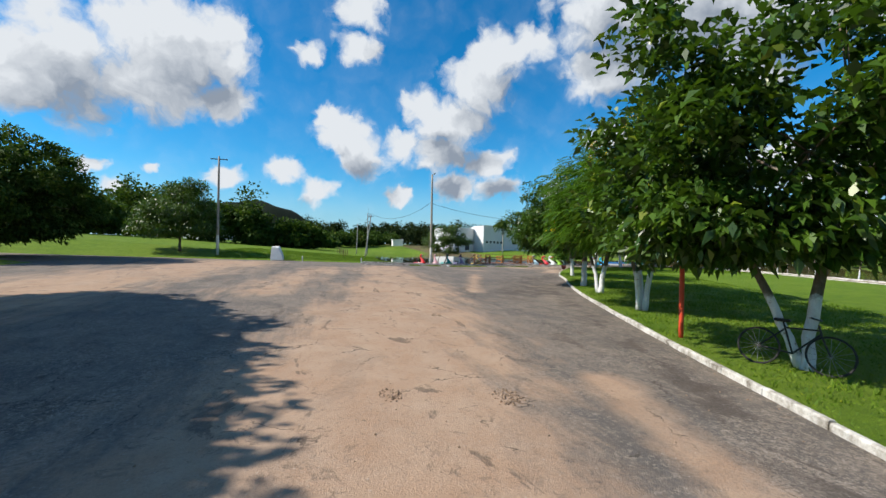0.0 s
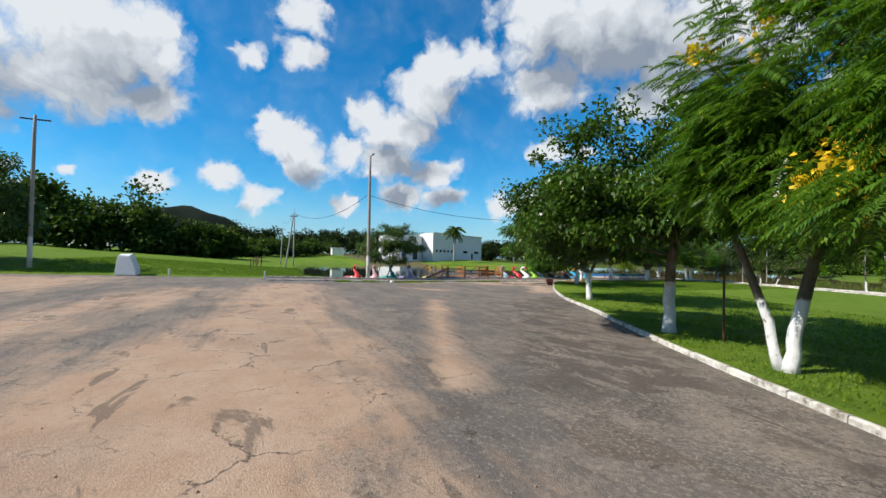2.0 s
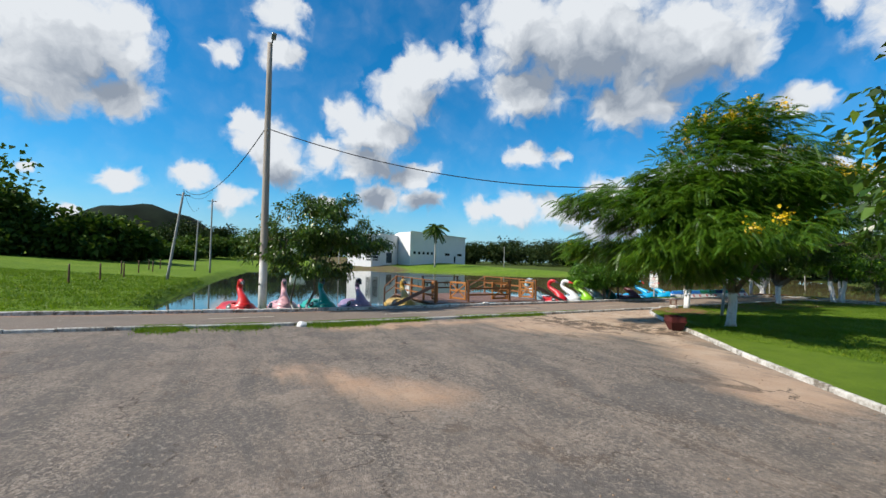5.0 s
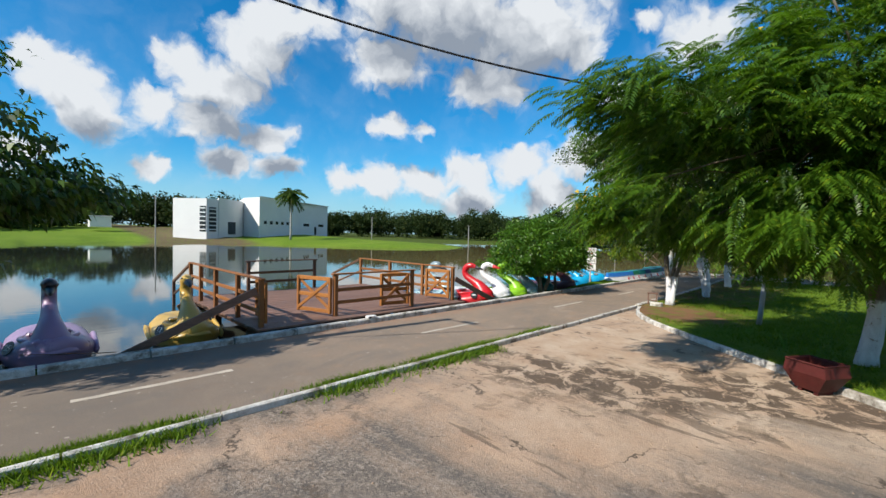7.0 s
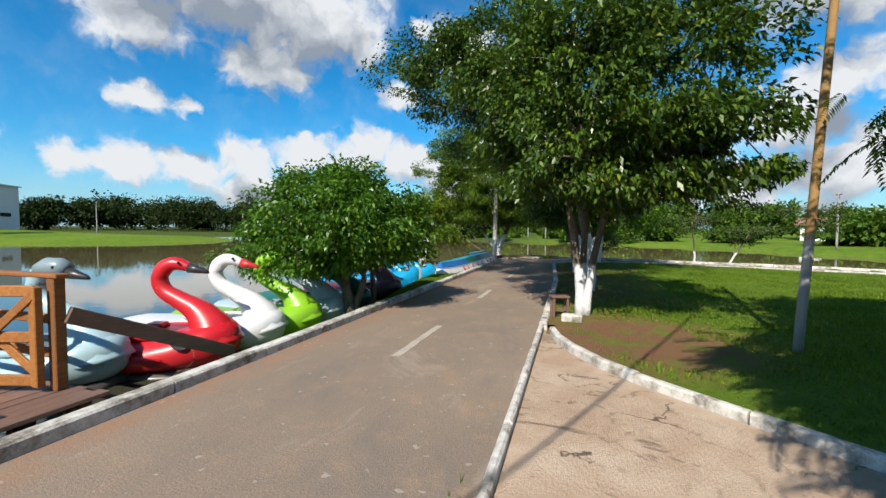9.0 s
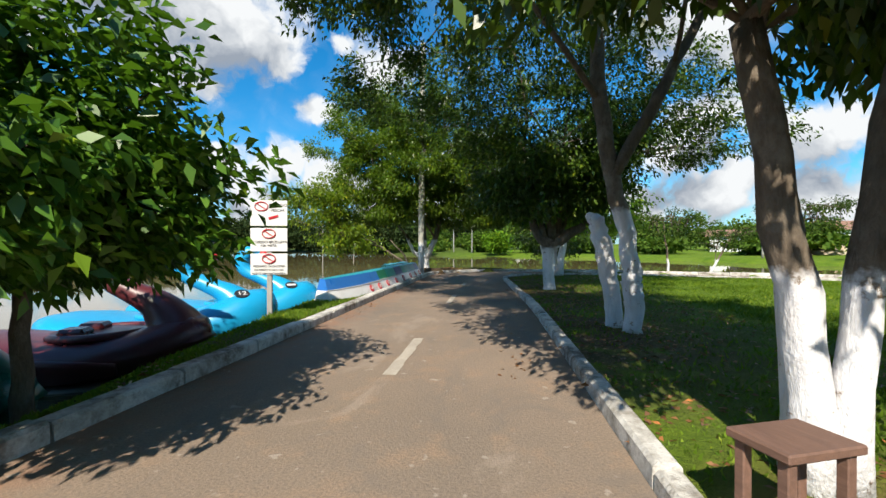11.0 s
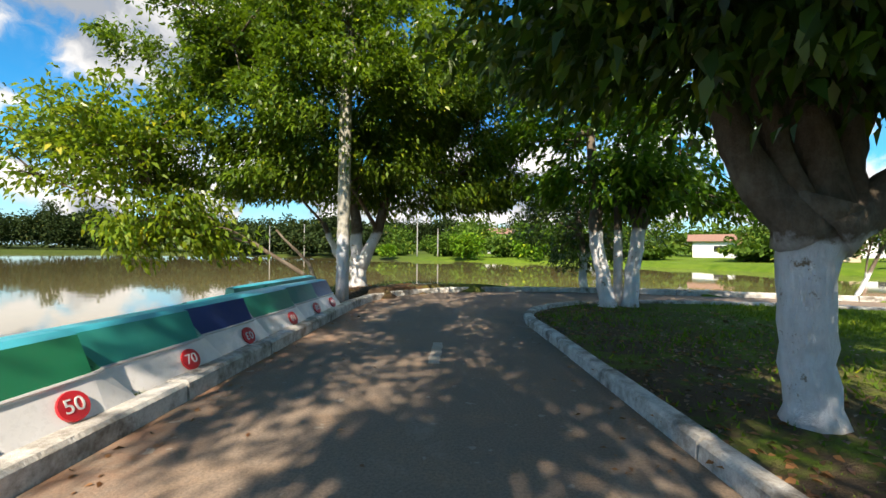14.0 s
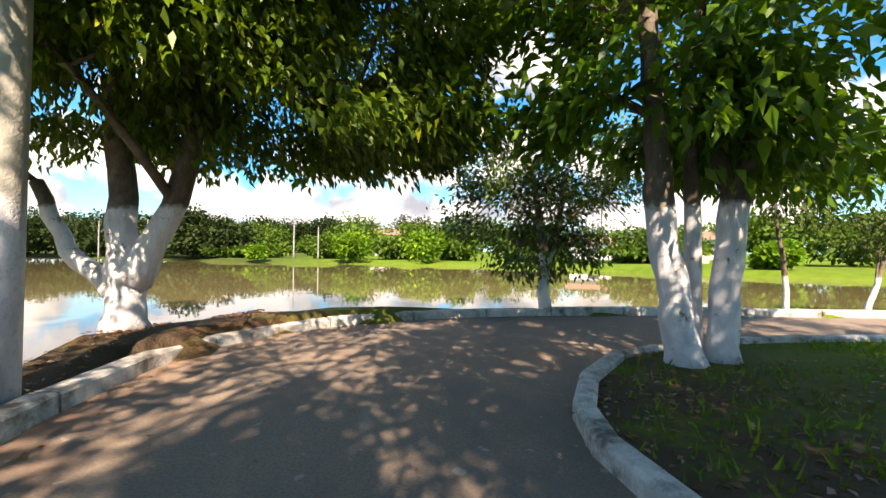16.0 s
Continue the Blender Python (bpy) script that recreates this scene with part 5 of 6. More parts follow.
# ---- overturned rowing boats ----
def rowing_boat(y, color, word, number, k, keel=(.02, .40, .50), off=0.0):
    yaw = 90 - 8 + (k % 3 - 1) * .6
    top = empty("rowing_boat", Matrix.Translation((-.42 + off, y + .36, .085 - .006 * (k % 2))) @ pose(0, 0, 0, 2, -1.0, yaw), f"overturned {word} and white rowing boat on the bank", "rowing boat", "overturned rowing boats")
    L = 2.0 if k < 1 else 2.15 if k < 2 else 2.5
    prof = [(0, .27), (-.25, .31), (-L * .3, .34), (-L * .6, .33), (-L * .85, .27), (-L, .16)]

    def skin(z0, w0, x0, z1, w1, x1):
        v, f = [], []
        for i, (x, w) in enumerate(prof):
            s = w / .34
            for z, ww, xx in ((z0, w0, x0), (z1, w1, x1)):
                for sd in (-1, 1):
                    v.append(Vector((x + (xx if i == 0 else 0), sd * ww * s, z)))
        for i in range(len(prof) - 1):
            a, b = i * 4, i * 4 + 4
            f += [(a, b, b + 2, a + 2), (a + 1, a + 3, b + 3, b + 1)]
        n = 4 * len(prof)
        f += [(0, 2, 3, 1), (n - 4, n - 3, n - 1, n - 2)]
        return v, f

    part("side_strake", bm_from(skin(.02, .365, .0, .255, .24, -.17)), paint((.90, .89, .88)), top, "white side")
    part("upper_strake", bm_from(skin(.255, .24, -.17, .475, .115, -.31)), paint(color), top)
    v, f = [], []
    for i, (x, w) in enumerate(prof):
        s = w / .34
        for sd in (-1, 0, 1):
            v.append(Vector((x + (-.31 if i == 0 else 0), sd * .115 * s, .475 + (.012 if sd == 0 else 0))))
    for i in range(len(prof) - 1):
        a, b = i * 3, i * 3 + 3
        f += [(a, a + 1, b + 1, b), (a + 1, a + 2, b + 2, b + 1)]
    part("bottom", bm_from((v, f)), paint(keel), top, "bright turquoise bottom")
    line = [Vector((x + (-.17 if i == 0 else 0), -w / .34 * .243, .256)) for i, (x, w) in enumerate(prof)]
    part("rubbing_strip", bm_from(tube_data(line, [.012] * len(line), 6)), paint((.65, .65, .64)), top)
    if not number:
        return
    d = part("number_disc", disc(.085), paint((.62, .02, .03)), top, "red disc with white number")
    d.matrix_local = Matrix.Translation((-.42, -.300, .145)) @ pose(0, 0, 0, 62, 0, 0)
    # some were lettered before the boat was turned over
    text_on("number", number, Matrix.Translation((0, 0, .008)) @ pose(0, 0, 0, 0, 0, 180 if number == "03" else 0), .11, M["white"], d)


for k, (y, color, word, number) in enumerate((
        (17.65, (.03, .20, .62), "blue", "10"), (18.3, (.03, .19, .58), "blue", "70"), (19.06, (.01, .20, .09), "green", "50"),
        (20.05, (.02, .36, .29), "teal", "70"), (20.92, (.01, .04, .20), "navy blue", "03"), (22.0, (.01, .24, .17), "green", "01"),
        (22.9, (.01, .18, .17), "dark teal", "80"), (23.62, (.01, .05, .17), "navy blue", "60"), (24.5, (.01, .10, .10), "dark teal", ""))):
    rowing_boat(y, color, word, number, k, off=0 if number else -.5)


# ---- poles, sign, small things ----
def round_pole(name, label, x, y, h, r0, r1, material, lean=(0, 0), category="utility pole", z=None, seg=14):
    z = float(ground_z(x, y)) - .05 if z is None else z
    top = empty(name, Matrix.Translation((x, y, z)), label, category, "poles")
    pts = [(lean[0] * t, lean[1] * t, h * t) for t in np.linspace(0, 1, 8)]
    part("shaft", bm_from(tube_data(pts, list(np.linspace(r0, r1, 8)), seg)), material, top, smooth=True)
    return top


def mat_pole(name, low, high, split):
    m = Mat(name, .85)
    f, g = m.noise(5, 5, .7, m.stretch(1, 1, .4)), m.noise(30, 3)
    z = m.xyz()[2]
    c = m.mix(m.range(m.math("ADD", z, m.math("MULTIPLY", f, .4)), split, split + .15), low, high)
    c = m.mix(m.range(f, .5, .72, 0, .6), c, tuple(v * .55 for v in high))
    c = m.mix(m.range(g, .55, .8, 0, .4), c, (.1, .09, .08))
    return m.done(c, m.math("ADD", f, g), .5, .015)


M["lamp_pole"] = mat_pole("concrete_pole_with_limewashed_foot", (.66, .64, .60), (.30, .26, .22), 2.4)
M["yellow_pole"] = mat_pole("timber_pole_with_grey_foot", (.36, .36, .37), (.30, .18, .065), 1.75)
M["birch_pole"] = mat_pole("peeling_white_pole", (.60, .60, .62), (.34, .33, .28), 1.35)

lamp = round_pole("lamp_post", "tall concrete lamp post with limewashed foot at the kerb", -.55, -9.6, 11.3, .17, .10, M["lamp_pole"], (.06, -.04), "lamp post")
beam("arm", (.05, 0, 11.15), (.62, .05, 11.28), .05, .05, M["steel"], lamp)
part("lantern", bm_box(.5, .18, .10, Matrix.Translation((.75, .06, 11.28)), .03), M["steel"], lamp)
part("bracket", bm_box(.24, .06, .06, Matrix.Translation((.06, -.14, 1.35)), .01), M["black"], lamp)
for z in (7.5, 7.7):
    part("insulator", bm_box(.3, .05, .07, Matrix.Translation((.05, 0, z)), .01), M["steel"], lamp)
yp = round_pole("utility_pole", "leaning timber utility pole with a grey-painted foot", 6.82, 8.72, 6.4, .062, .05, M["yellow_pole"], (.42, .25))
round_pole("pole", "slender whitish pole with peeling paint by the boats", -.31, 24.55, 9.0, .12, .10, M["birch_pole"], (.10, .0), "pole")
up = round_pole("utility_pole", "utility pole with crossarm on the far verge", -3.6, -34.0, 11.3, .16, .10, M["lamp_pole"])
beam("crossarm", (-.1, -.9, 11.0), (-.1, .9, 11.0), .09, .1, M["darkwood"], up)
for k, (x, y, h, lx, ly) in enumerate(((-22.0, -15.6, 7.2, -.1, .9), (-44.0, -15.4, 6.6, 0, .2), (-40.0, -13.5, 9.0, .2, .0), (-75, 9.5, 9.4, 0, 0), (-81.5, 57.5, 6.0, 0, 0), (-52, 62, 5.0, 0, 0),
                                       (-5, 86, 6.2, 0, 0), (-1.5, 84, 4.6, 0, 0), (-28, 97, 6.5, 0, 0), (28, 52, 5.5, 0, 0), (-38, 104, 6.5, 0, 0))):
    p = round_pole("utility_pole", "thin utility pole standing on the grass across the pond", x, y, h, .11, .08, M["concrete"], (lx, ly), seg=8)
    beam("crossarm", (lx, ly - .5, h * .97), (lx, ly + .5, h * .97), .06, .08, M["darkwood"], p)


def cable(a, b, sag, label, r=.014):
    a, b = Vector(a), Vector(b)
    pts = [a.lerp(b, t) - Vector((0, 0, sag * 4 * t * (1 - t))) for t in np.linspace(0, 1, 24)]
    tagged(part("cable", bm_from(tube_data(pts, [r] * 24, 5)), M["black"]), label, "cable", "overhead cables")


cable((-.5, -9.6, 7.5), (7.1, 9.0, 6.2), 1.25, "black overhead cable between the poles", .02)
cable((-.5, -9.6, 7.7), (-22.0, -14.7, 7.6), 1.4, "black sagging overhead cable over the pond", .02)
cable((-22.0, -14.7, 7.6), (-44.0, -15.2, 8.3), 1.0, "thin overhead cable across the lawn", .015)
cable((-22.0, -14.7, 7.4), (-40.0, -13.5, 10.2), .8, "thin overhead cable across the lawn", .015)


def sign():
    s = empty("park_sign", Matrix.Translation((-.80, 14.3, -.02)) @ pose(0, 0, 0, 0, 0, 14) @ Matrix.Scale(1.06, 4), "white park rules sign of three boards on a post", "sign")
    part("post", bm_box(.07, .05, 1.3, Matrix.Translation((0, .02, .56)), .006), M["concrete"], s)
    red, dark = paint((.55, .02, .03)), paint((.06, .06, .07))
    w = .50
    rows = ((.86, .30, ("PROIBIDO CACHORRO", "DE MEDIO E GRANDE", "PORTE SEM FOCINHEIRA")), (1.19, .33, ("PROIBIDO BICICLETA", "NA PISTA")), (1.55, .36, ("PROIBIDO", "PESCAR")))
    for k, (z, h, words) in enumerate(rows):
        board = part("board", bm_box(w, .012, h, Matrix.Translation((0, -.012 - .003 * k, z + h / 2 - .16)), .003), M["white"], s)
        cx, cz = ((-.10, z + h * .5 - .10) if k == 2 else (0, z + h * .5 - .065))
        cz = z + h / 2 - .16 + h * .26
        ring = [Vector((cx + math.cos(a) * .088, -.030, cz + math.sin(a) * .062)) for a in np.linspace(0, 2 * math.pi, 21)]
        part("ban_ring", bm_from(tube_data(ring, [.008] * 21, 6)), red, board)
        beam("ban_bar", (cx - .06, -.030, cz + .04), (cx + .06, -.030, cz - .04), .006, .012, red, board, 0)
        for i, line in enumerate(words):
            tz = z + h / 2 - .16 - h * .10 - i * .052
            tx = 0
            if k == 2:
                tx, tz = .125, cz + .02 - i * .075
            text_on("lettering", line, Matrix.Translation((tx, -.022 - .003 * k, tz)) @ pose(0, 0, 0, 90, 0, 0), (.041, .052, .054)[k], dark, board)
        if k == 2:
            beam("red_mark", (.0, -.030, cz - .17), (.13, -.030, cz - .13), .006, .035, red, board, 0)


sign()

blk = bmesh.new()
vs = [blk.verts.new(v) for v in ((-.8, -.9, 0), (.8, -.9, 0), (.8, .9, 0), (-.8, .9, 0), (-.7, -.8, 1.55), (.3, -.8, 1.45), (.3, .2, 1.4), (-.7, .3, 1.6), (.6, .8, .5), (-.7, .85, .55))]
for f in ((3, 2, 1, 0), (0, 1, 5, 4), (1, 2, 8, 6, 5), (4, 5, 6, 7), (7, 6, 8, 9), (2, 3, 9, 8), (0, 4, 7, 9, 3)):
    blk.faces.new([vs[i] for i in f])
bmesh.ops.bevel(blk, geom=blk.edges[:], offset=.07, segments=2, affect="EDGES")
b = part("concrete_block", blk, M["white"])
b.scale = (.75, .75, 1.0)
b.location = (-.6, -27.3, float(slope(-.6, -26.6)) - .03)
tagged(b, "rounded white-painted concrete block at the car park edge", "concrete block")
for x, y in ((.1, -24.6), (.1, -18.1)):
    bm = bm_box(.12, .12, .62, Matrix.Translation((0, 0, .29)), .02)
    p = part("bollard", bm, M["white"])
    p.location = (x, y, float(slope(x, y)) - .06)
    tagged(p, "short white-painted concrete post at the kerb end", "bollard", "white posts")
p = round_pole("marker_post", "tall red-painted post on the lawn", 41.42, -13.93, 3.0, .055, .055, M["redpost"], category="post")
p = round_pole("stake", "thin dark stake with white foot on the lawn", 29.6, -7.4, 2.0, .03, .03, M["darkwood"], category="stake")
stone = bmesh.new()
bmesh.ops.create_icosphere(stone, subdivisions=2, radius=.16)
for v in stone.verts:
    v.co += v.co.normalized() * noise.noise(v.co * 7) * .06
    v.co.z *= .7
ob = part("stone", stone, M["white"], smooth=False)
ob.location = (3.55, -8.6, float(slope(3.5, -8.6)) + .0)
tagged(ob, "white-painted rough stone lying by the low kerb", "stone")


def stool():
    s = empty("stool", Matrix.Translation((3.62, 10.0, float(ground_z(3.62, 10.0)))) @ pose(0, 0, 0, 0, 0, 20), "small weathered timber stool by the tree", "stool")
    part("seat", bm_box(.34, .24, .035, Matrix.Translation((0, 0, .40)), .006), M["deckwood"], s)
    for x in (-.13, .13):
        for y in (-.08, .08):
            part("leg", bm_box(.04, .04, .39, Matrix.Translation((x, y, .195)), .004), M["deckwood"], s)
    part("stretcher", bm_box(.26, .03, .04, Matrix.Translation((0, 0, .14)), .004), M["deckwood"], s)
    t = part("kerb_block", bm_box(.36, .2, .14, Matrix.Translation((0, 0, .06)), .02), M["kerb"])
    t.location = (3.85, 9.72, float(ground_z(3.85, 9.72)))
    tagged(t, "loose concrete block at the foot of the tree", "concrete block")


stool()


def bicycle():
    m = Matrix.Translation((44.08, -14.12, float(ground_z(44.08, -14.12)) + .34)) @ pose(0, 0, 0, -8, 0, 20)
    b = empty("bicycle", m, "black bicycle leaning on the tree trunk", "bicycle")
    for x in (-.52, .52):
        ring = [Vector((x + math.cos(a) * .33, 0, math.sin(a) * .33)) for a in np.linspace(0, 2 * math.pi, 29)]
        w = part("wheel", bm_from(tube_data(ring, [.02] * 29, 6)), M["black"], b)
        for a in np.linspace(0, math.pi, 9)[:-1]:
            d = Vector((math.cos(a), 0, math.sin(a))) * .32
            part("spoke", bm_from(tube_data([Vector((x, 0, 0)) - d, Vector((x, 0, 0)) + d], [.003, .003], 4)), M["steel"], w)
    for name, line in (("down_tube", ((.38, 0, .36), (0, 0, -.05))), ("seat_tube", ((0, 0, -.05), (-.16, 0, .50))), ("top_tube", ((-.13, 0, .40), (.36, 0, .42))),
                       ("chain_stay", ((0, 0, -.05), (-.52, 0, 0))), ("seat_stay", ((-.13, 0, .38), (-.52, 0, 0))), ("fork", ((.34, 0, .52), (.40, 0, .3), (.52, 0, 0))),
                       ("handlebar", ((.30, -.28, .62), (.36, -.1, .60), (.36, .1, .60), (.30, .28, .62)))):
        part(name, bm_from(tube_data([Vector(p) for p in line], [.016] * len(line), 8)), M["black"], b)
    part("saddle", bm_box(.26, .13, .06, Matrix.Translation((-.18, 0, .53)), .025), M["black"], b)


bicycle()
for k in range(9):
    x = -14 - 4.2 * k
    p = round_pole("fence_post", "short grey fence post on the far lawn", x, -19.5 + .5 * (k % 3), 1.2, .06, .05, M["darkwood"], category="fence post", seg=6)


# ---- the white building across the pond ----
def wall_block(name, pts, z0, z1, parent, material, label=""):
    bm = bmesh.new()
    lo = [bm.verts.new((x, y, z0)) for x, y in pts]
    hi = [bm.verts.new((x, y, z1 if not isinstance(z1, (list, tuple)) else z1[i])) for i, (x, y) in enumerate(pts)]
    n = len(pts)
    for i in range(n):
        bm.faces.new((lo[i], lo[(i + 1) % n], hi[(i + 1) % n], hi[i]))
    bm.faces.new(hi)
    bmesh.ops.recalc_face_normals(bm, faces=bm.faces[:])
    return part(name, bm, material, parent, label)


def opening(parent, a, b, t0, t1, z0, z1, name="window", bars=0):
    """A dark framed opening on the wall from a to b, between the fractions t0 and t1 of its length."""
    a, b = Vector((*a, 0)), Vector((*b, 0))
    p, q = a.lerp(b, t0), a.lerp(b, t1)
    w = (q - p).length
    ang = math.atan2((b - a).y, (b - a).x)
    m = Matrix.Translation(((p.x + q.x) / 2, (p.y + q.y) / 2, (z0 + z1) / 2)) @ pose(0, 0, 0, 0, 0, math.degrees(ang))
    o = part(name, bm_box(w, .16, z1 - z0, m, .0), M["glass"], parent)
    for k in range(bars):
        zz = -(z1 - z0) / 2 + (z1 - z0) * (k + .5) / bars
        part("glazing_bar", bm_box(w, .3, .22, m @ Matrix.Translation((0, 0, zz)), 0), M["plaster"], o)


def building():
    b = empty("exhibition_hall", Matrix(), "large white rendered hall with flat roof across the pond", "building")
    A, B = (-94.8, 34.1), (-114.2, 63.0)
    P, Q, R = (-97.5, 16.7), (-91.6, 21.7), (-92.8, 24.4)
    hall = wall_block("hall_wall", [A, B, (-150, 58), (-130, 40), (-100.7, 32.6)], -.5, 10.4, b, M["plaster"])
    link = wall_block("entrance_wall", [(-100.7, 32.4), (-128, 39), (-118, 30), (-92.9, 24.5)], -.5, 9.4, b, M["plaster"])
    left = wall_block("wing_wall", [P, Q, R, (-118, 29.5), (-124, 23)], -.5, 9.0, b, M["plaster"])
    wall_block("parapet", [(-94.5, 34.0), (-94.4, 34.4), (-114.0, 63.5), (-114.5, 62.7)], 10.4, 10.65, b, M["plaster"])
    opening(left, P, Q, .80, .98, 1.9, 7.4, bars=6)
    opening(left, Q, R, .2, .8, 1.9, 7.2, bars=6)
    for t in (.05, .12, .19, .26, .33):
        opening(hall, A, B, t, t + .03, 4.0, 4.8)
    for t in (.58, .83):
        opening(hall, A, B, t, t + .09, 3.9, 4.7)
    opening(hall, A, B, .76, .79, 1.5, 3.8, "door")
    opening(link, (-92.9, 24.5), (-100.7, 32.4), .35, .65, 1.3, 4.2, "door")
    shed = empty("kiosk", Matrix.Translation((-119, 18.3 - 12, 2.5)), "small white kiosk beside the hall", "kiosk")
    part("wall", bm_box(4, 4, 2.4, Matrix.Translation((0, 0, 1.0)), .05), M["plaster"], shed)
    part("roof", bm_box(4.6, 4.6, .2, Matrix.Translation((0, 0, 2.35)), .03), M["plaster"], shed)


building()


def palm(x, y, h, seed, label):
    rng = np.random.default_rng(seed)
    z = float(ground_z(x, y))
    top = empty("palm_tree", Matrix.Translation((x, y, z - .1)), label, "palm tree")
    pts = [(.15 * math.sin(t * 2), 0, h * t) for t in np.linspace(0, 1, 9)]
    part("trunk", bm_from(tube_data(pts, list(np.linspace(.24, .15, 9)), 10)), M["concrete"], top, smooth=True)
    n = 60
    a = rng.uniform(0, 2 * math.pi, n)
    e = rng.uniform(-1.0, .7, n)
    heads = np.stack([np.cos(a) * np.cos(e), np.sin(a) * np.cos(e), np.sin(e)], -1)
    v, q = fronds(rng, np.tile((pts[-1][0], 0, h), (n, 1)) + 0.0, heads, h * .29, 24)
    fast_mesh("crown", v, q, M["leaf_mid"], top)


palm(-83, 36.5, 10.8, 3, "tall palm in front of the white hall")


# ---- distance ----
def woods(name, spots, material, seed, label, leaf=1.0, count=420):
    """Crowns of far trees: (x, y, radius, height)."""
    rng = np.random.default_rng(seed)
    vs, qs, o = [], [], 0
    for x, y, r, h in spots:
        z = max(float(ground_z(x, y)), -.3)
        k = 26
        d = unit(rng.normal(0, 1, (k, 3)))
        c = np.array((x, y, z + h * .47)) + d * (r, r, h * .38) * rng.uniform(.35, 1, (k, 1))
        who = rng.integers(0, k, count)
        ball = unit(rng.normal(0, 1, (count, 3))) * rng.random((count, 1)) ** .4
        roots = c[who] + ball * rng.uniform(.7, 1.3, k)[who][:, None] * (r * .42, r * .42, h * .19)
        roots[:, 2] = np.maximum(roots[:, 2], z + .1)
        v, q = leaf_cards(rng, roots, unit(roots - c.mean(0)) + rng.normal(0, .7, (count, 3)), leaf * 1.15, leaf * .85)
        vs.append(v)
        qs.append(q + o)
        o += len(v)
    ob = fast_mesh(name, np.concatenate(vs), np.concatenate(qs), M[material])
    return tagged(ob, label, "woods", kind="stuff")


def along(points, step, jitter, r, h, seed, low=.75, high=1.15):
    rng = np.random.default_rng(seed)
    out = []
    for x, y in dense(points, step):
        out.append((x + rng.uniform(-jitter, jitter), y + rng.uniform(-jitter, jitter), r * rng.uniform(.8, 1.35), h * rng.uniform(low, high)))
    return out


woods("far_woods", along([(-66, -68), (-60, -52), (-59, -40)], 3.0, 2.5, 5.2, 13, 1) + along([(-59, -38), (-62, -24)], 3, 2, 3.6, 7, 21) + along([(-66, -34), (-84, -27), (-96, -22)], 4, 3, 3.0, 3.6, 22) + along([(-30, -75), (-55, -66)], 6, 4, 5, 10, 2)
      + along([(-104, -19), (-120, -10), (-150, 4)], 6, 4, 4, 6.5, 3), "leaf_mid", 5, "dense dark trees at the edge of the lawn", .75, 1800)
woods("far_woods", along([(-230, -150), (-200, -90)], 7, 5, 6, 8, 31) + along([(-186, -42), (-178, -20), (-165, 0)], 6, 5, 7, 13, 32) + along([(-150, -36), (-140, -22)], 5, 3, 5, 8, 33) + along([(-165, 0), (-160, 60), (-150, 110), (-110, 150), (-60, 165), (0, 175)], 7, 6, 7, 12, 6)
      + along([(-195, 10), (-190, 90), (-150, 150), (-80, 190), (0, 200), (80, 190)], 9, 8, 8, 15, 7), "leaf_far", 8, "dark belt of woods on the horizon", .8, 2000)
woods("far_woods", along([(-90, 124), (-60, 117), (-36, 107), (-18, 93)], 4.5, 2.5, 4.6, 8.5, 9) + [(-124, 108, 6.5, 12), (-118, 113, 6.5, 14), (-110, 118, 6, 11), (-104, 121, 6, 13), (-98, 126, 6, 11.5), (-90, 130, 5, 9.5)], "leaf_far", 10, "dark trees along the far shore of the pond", .55, 2600)
woods("far_woods", along([(-12, 91), (8, 82), (24, 74), (34, 66)], 5, 3, 3.2, 4.4, 11, .4, 1.3) + along([(-30, 118), (10, 108), (40, 98), (70, 80)], 6, 5, 4.4, 8.0, 12, .45, 1.25)
      + along([(36, 62), (52, 52), (74, 42), (95, 34)], 6, 4, 3.8, 6.0, 13), "leaf_bank", 14, "green trees and shrubs on the far bank", .55, 1700)
woods("shoreline_shrubs", [(10.9, 69.4, 2.1, 4.2), (2.7, 75.0, 2.2, 4.0), (-9, 81, 1.4, 1.8), (33, 46, 1.5, 2.4)], "leaf_bright", 16, "bright green shrubs at the far water's edge", .4, 1500)
woods("far_woods", along([(58, 8), (75, 0), (95, -10), (120, -18)], 6, 4, 4, 8, 17) + along([(60, -8), (85, -18)], 9, 3, 3.5, 6, 18), "leaf_mid", 19, "trees behind the lawn", 1.0, 420)


def hill():
    xs, ys = np.linspace(-1000, -560, 40), np.linspace(-420, 160, 50)

    def z(x, y):
        base = 80 * np.exp(-((x + 720) / 95) ** 2) * np.exp(-np.abs((y + 140) / 128) ** 2.2)
        return base - 6 + 2.5 * np.sin(x * .09) * np.sin(y * .11)

    tagged(sheet("hill", xs, ys, z, M["hill"]), "dark wooded hill on the horizon", "hill", kind="structure")


hill()


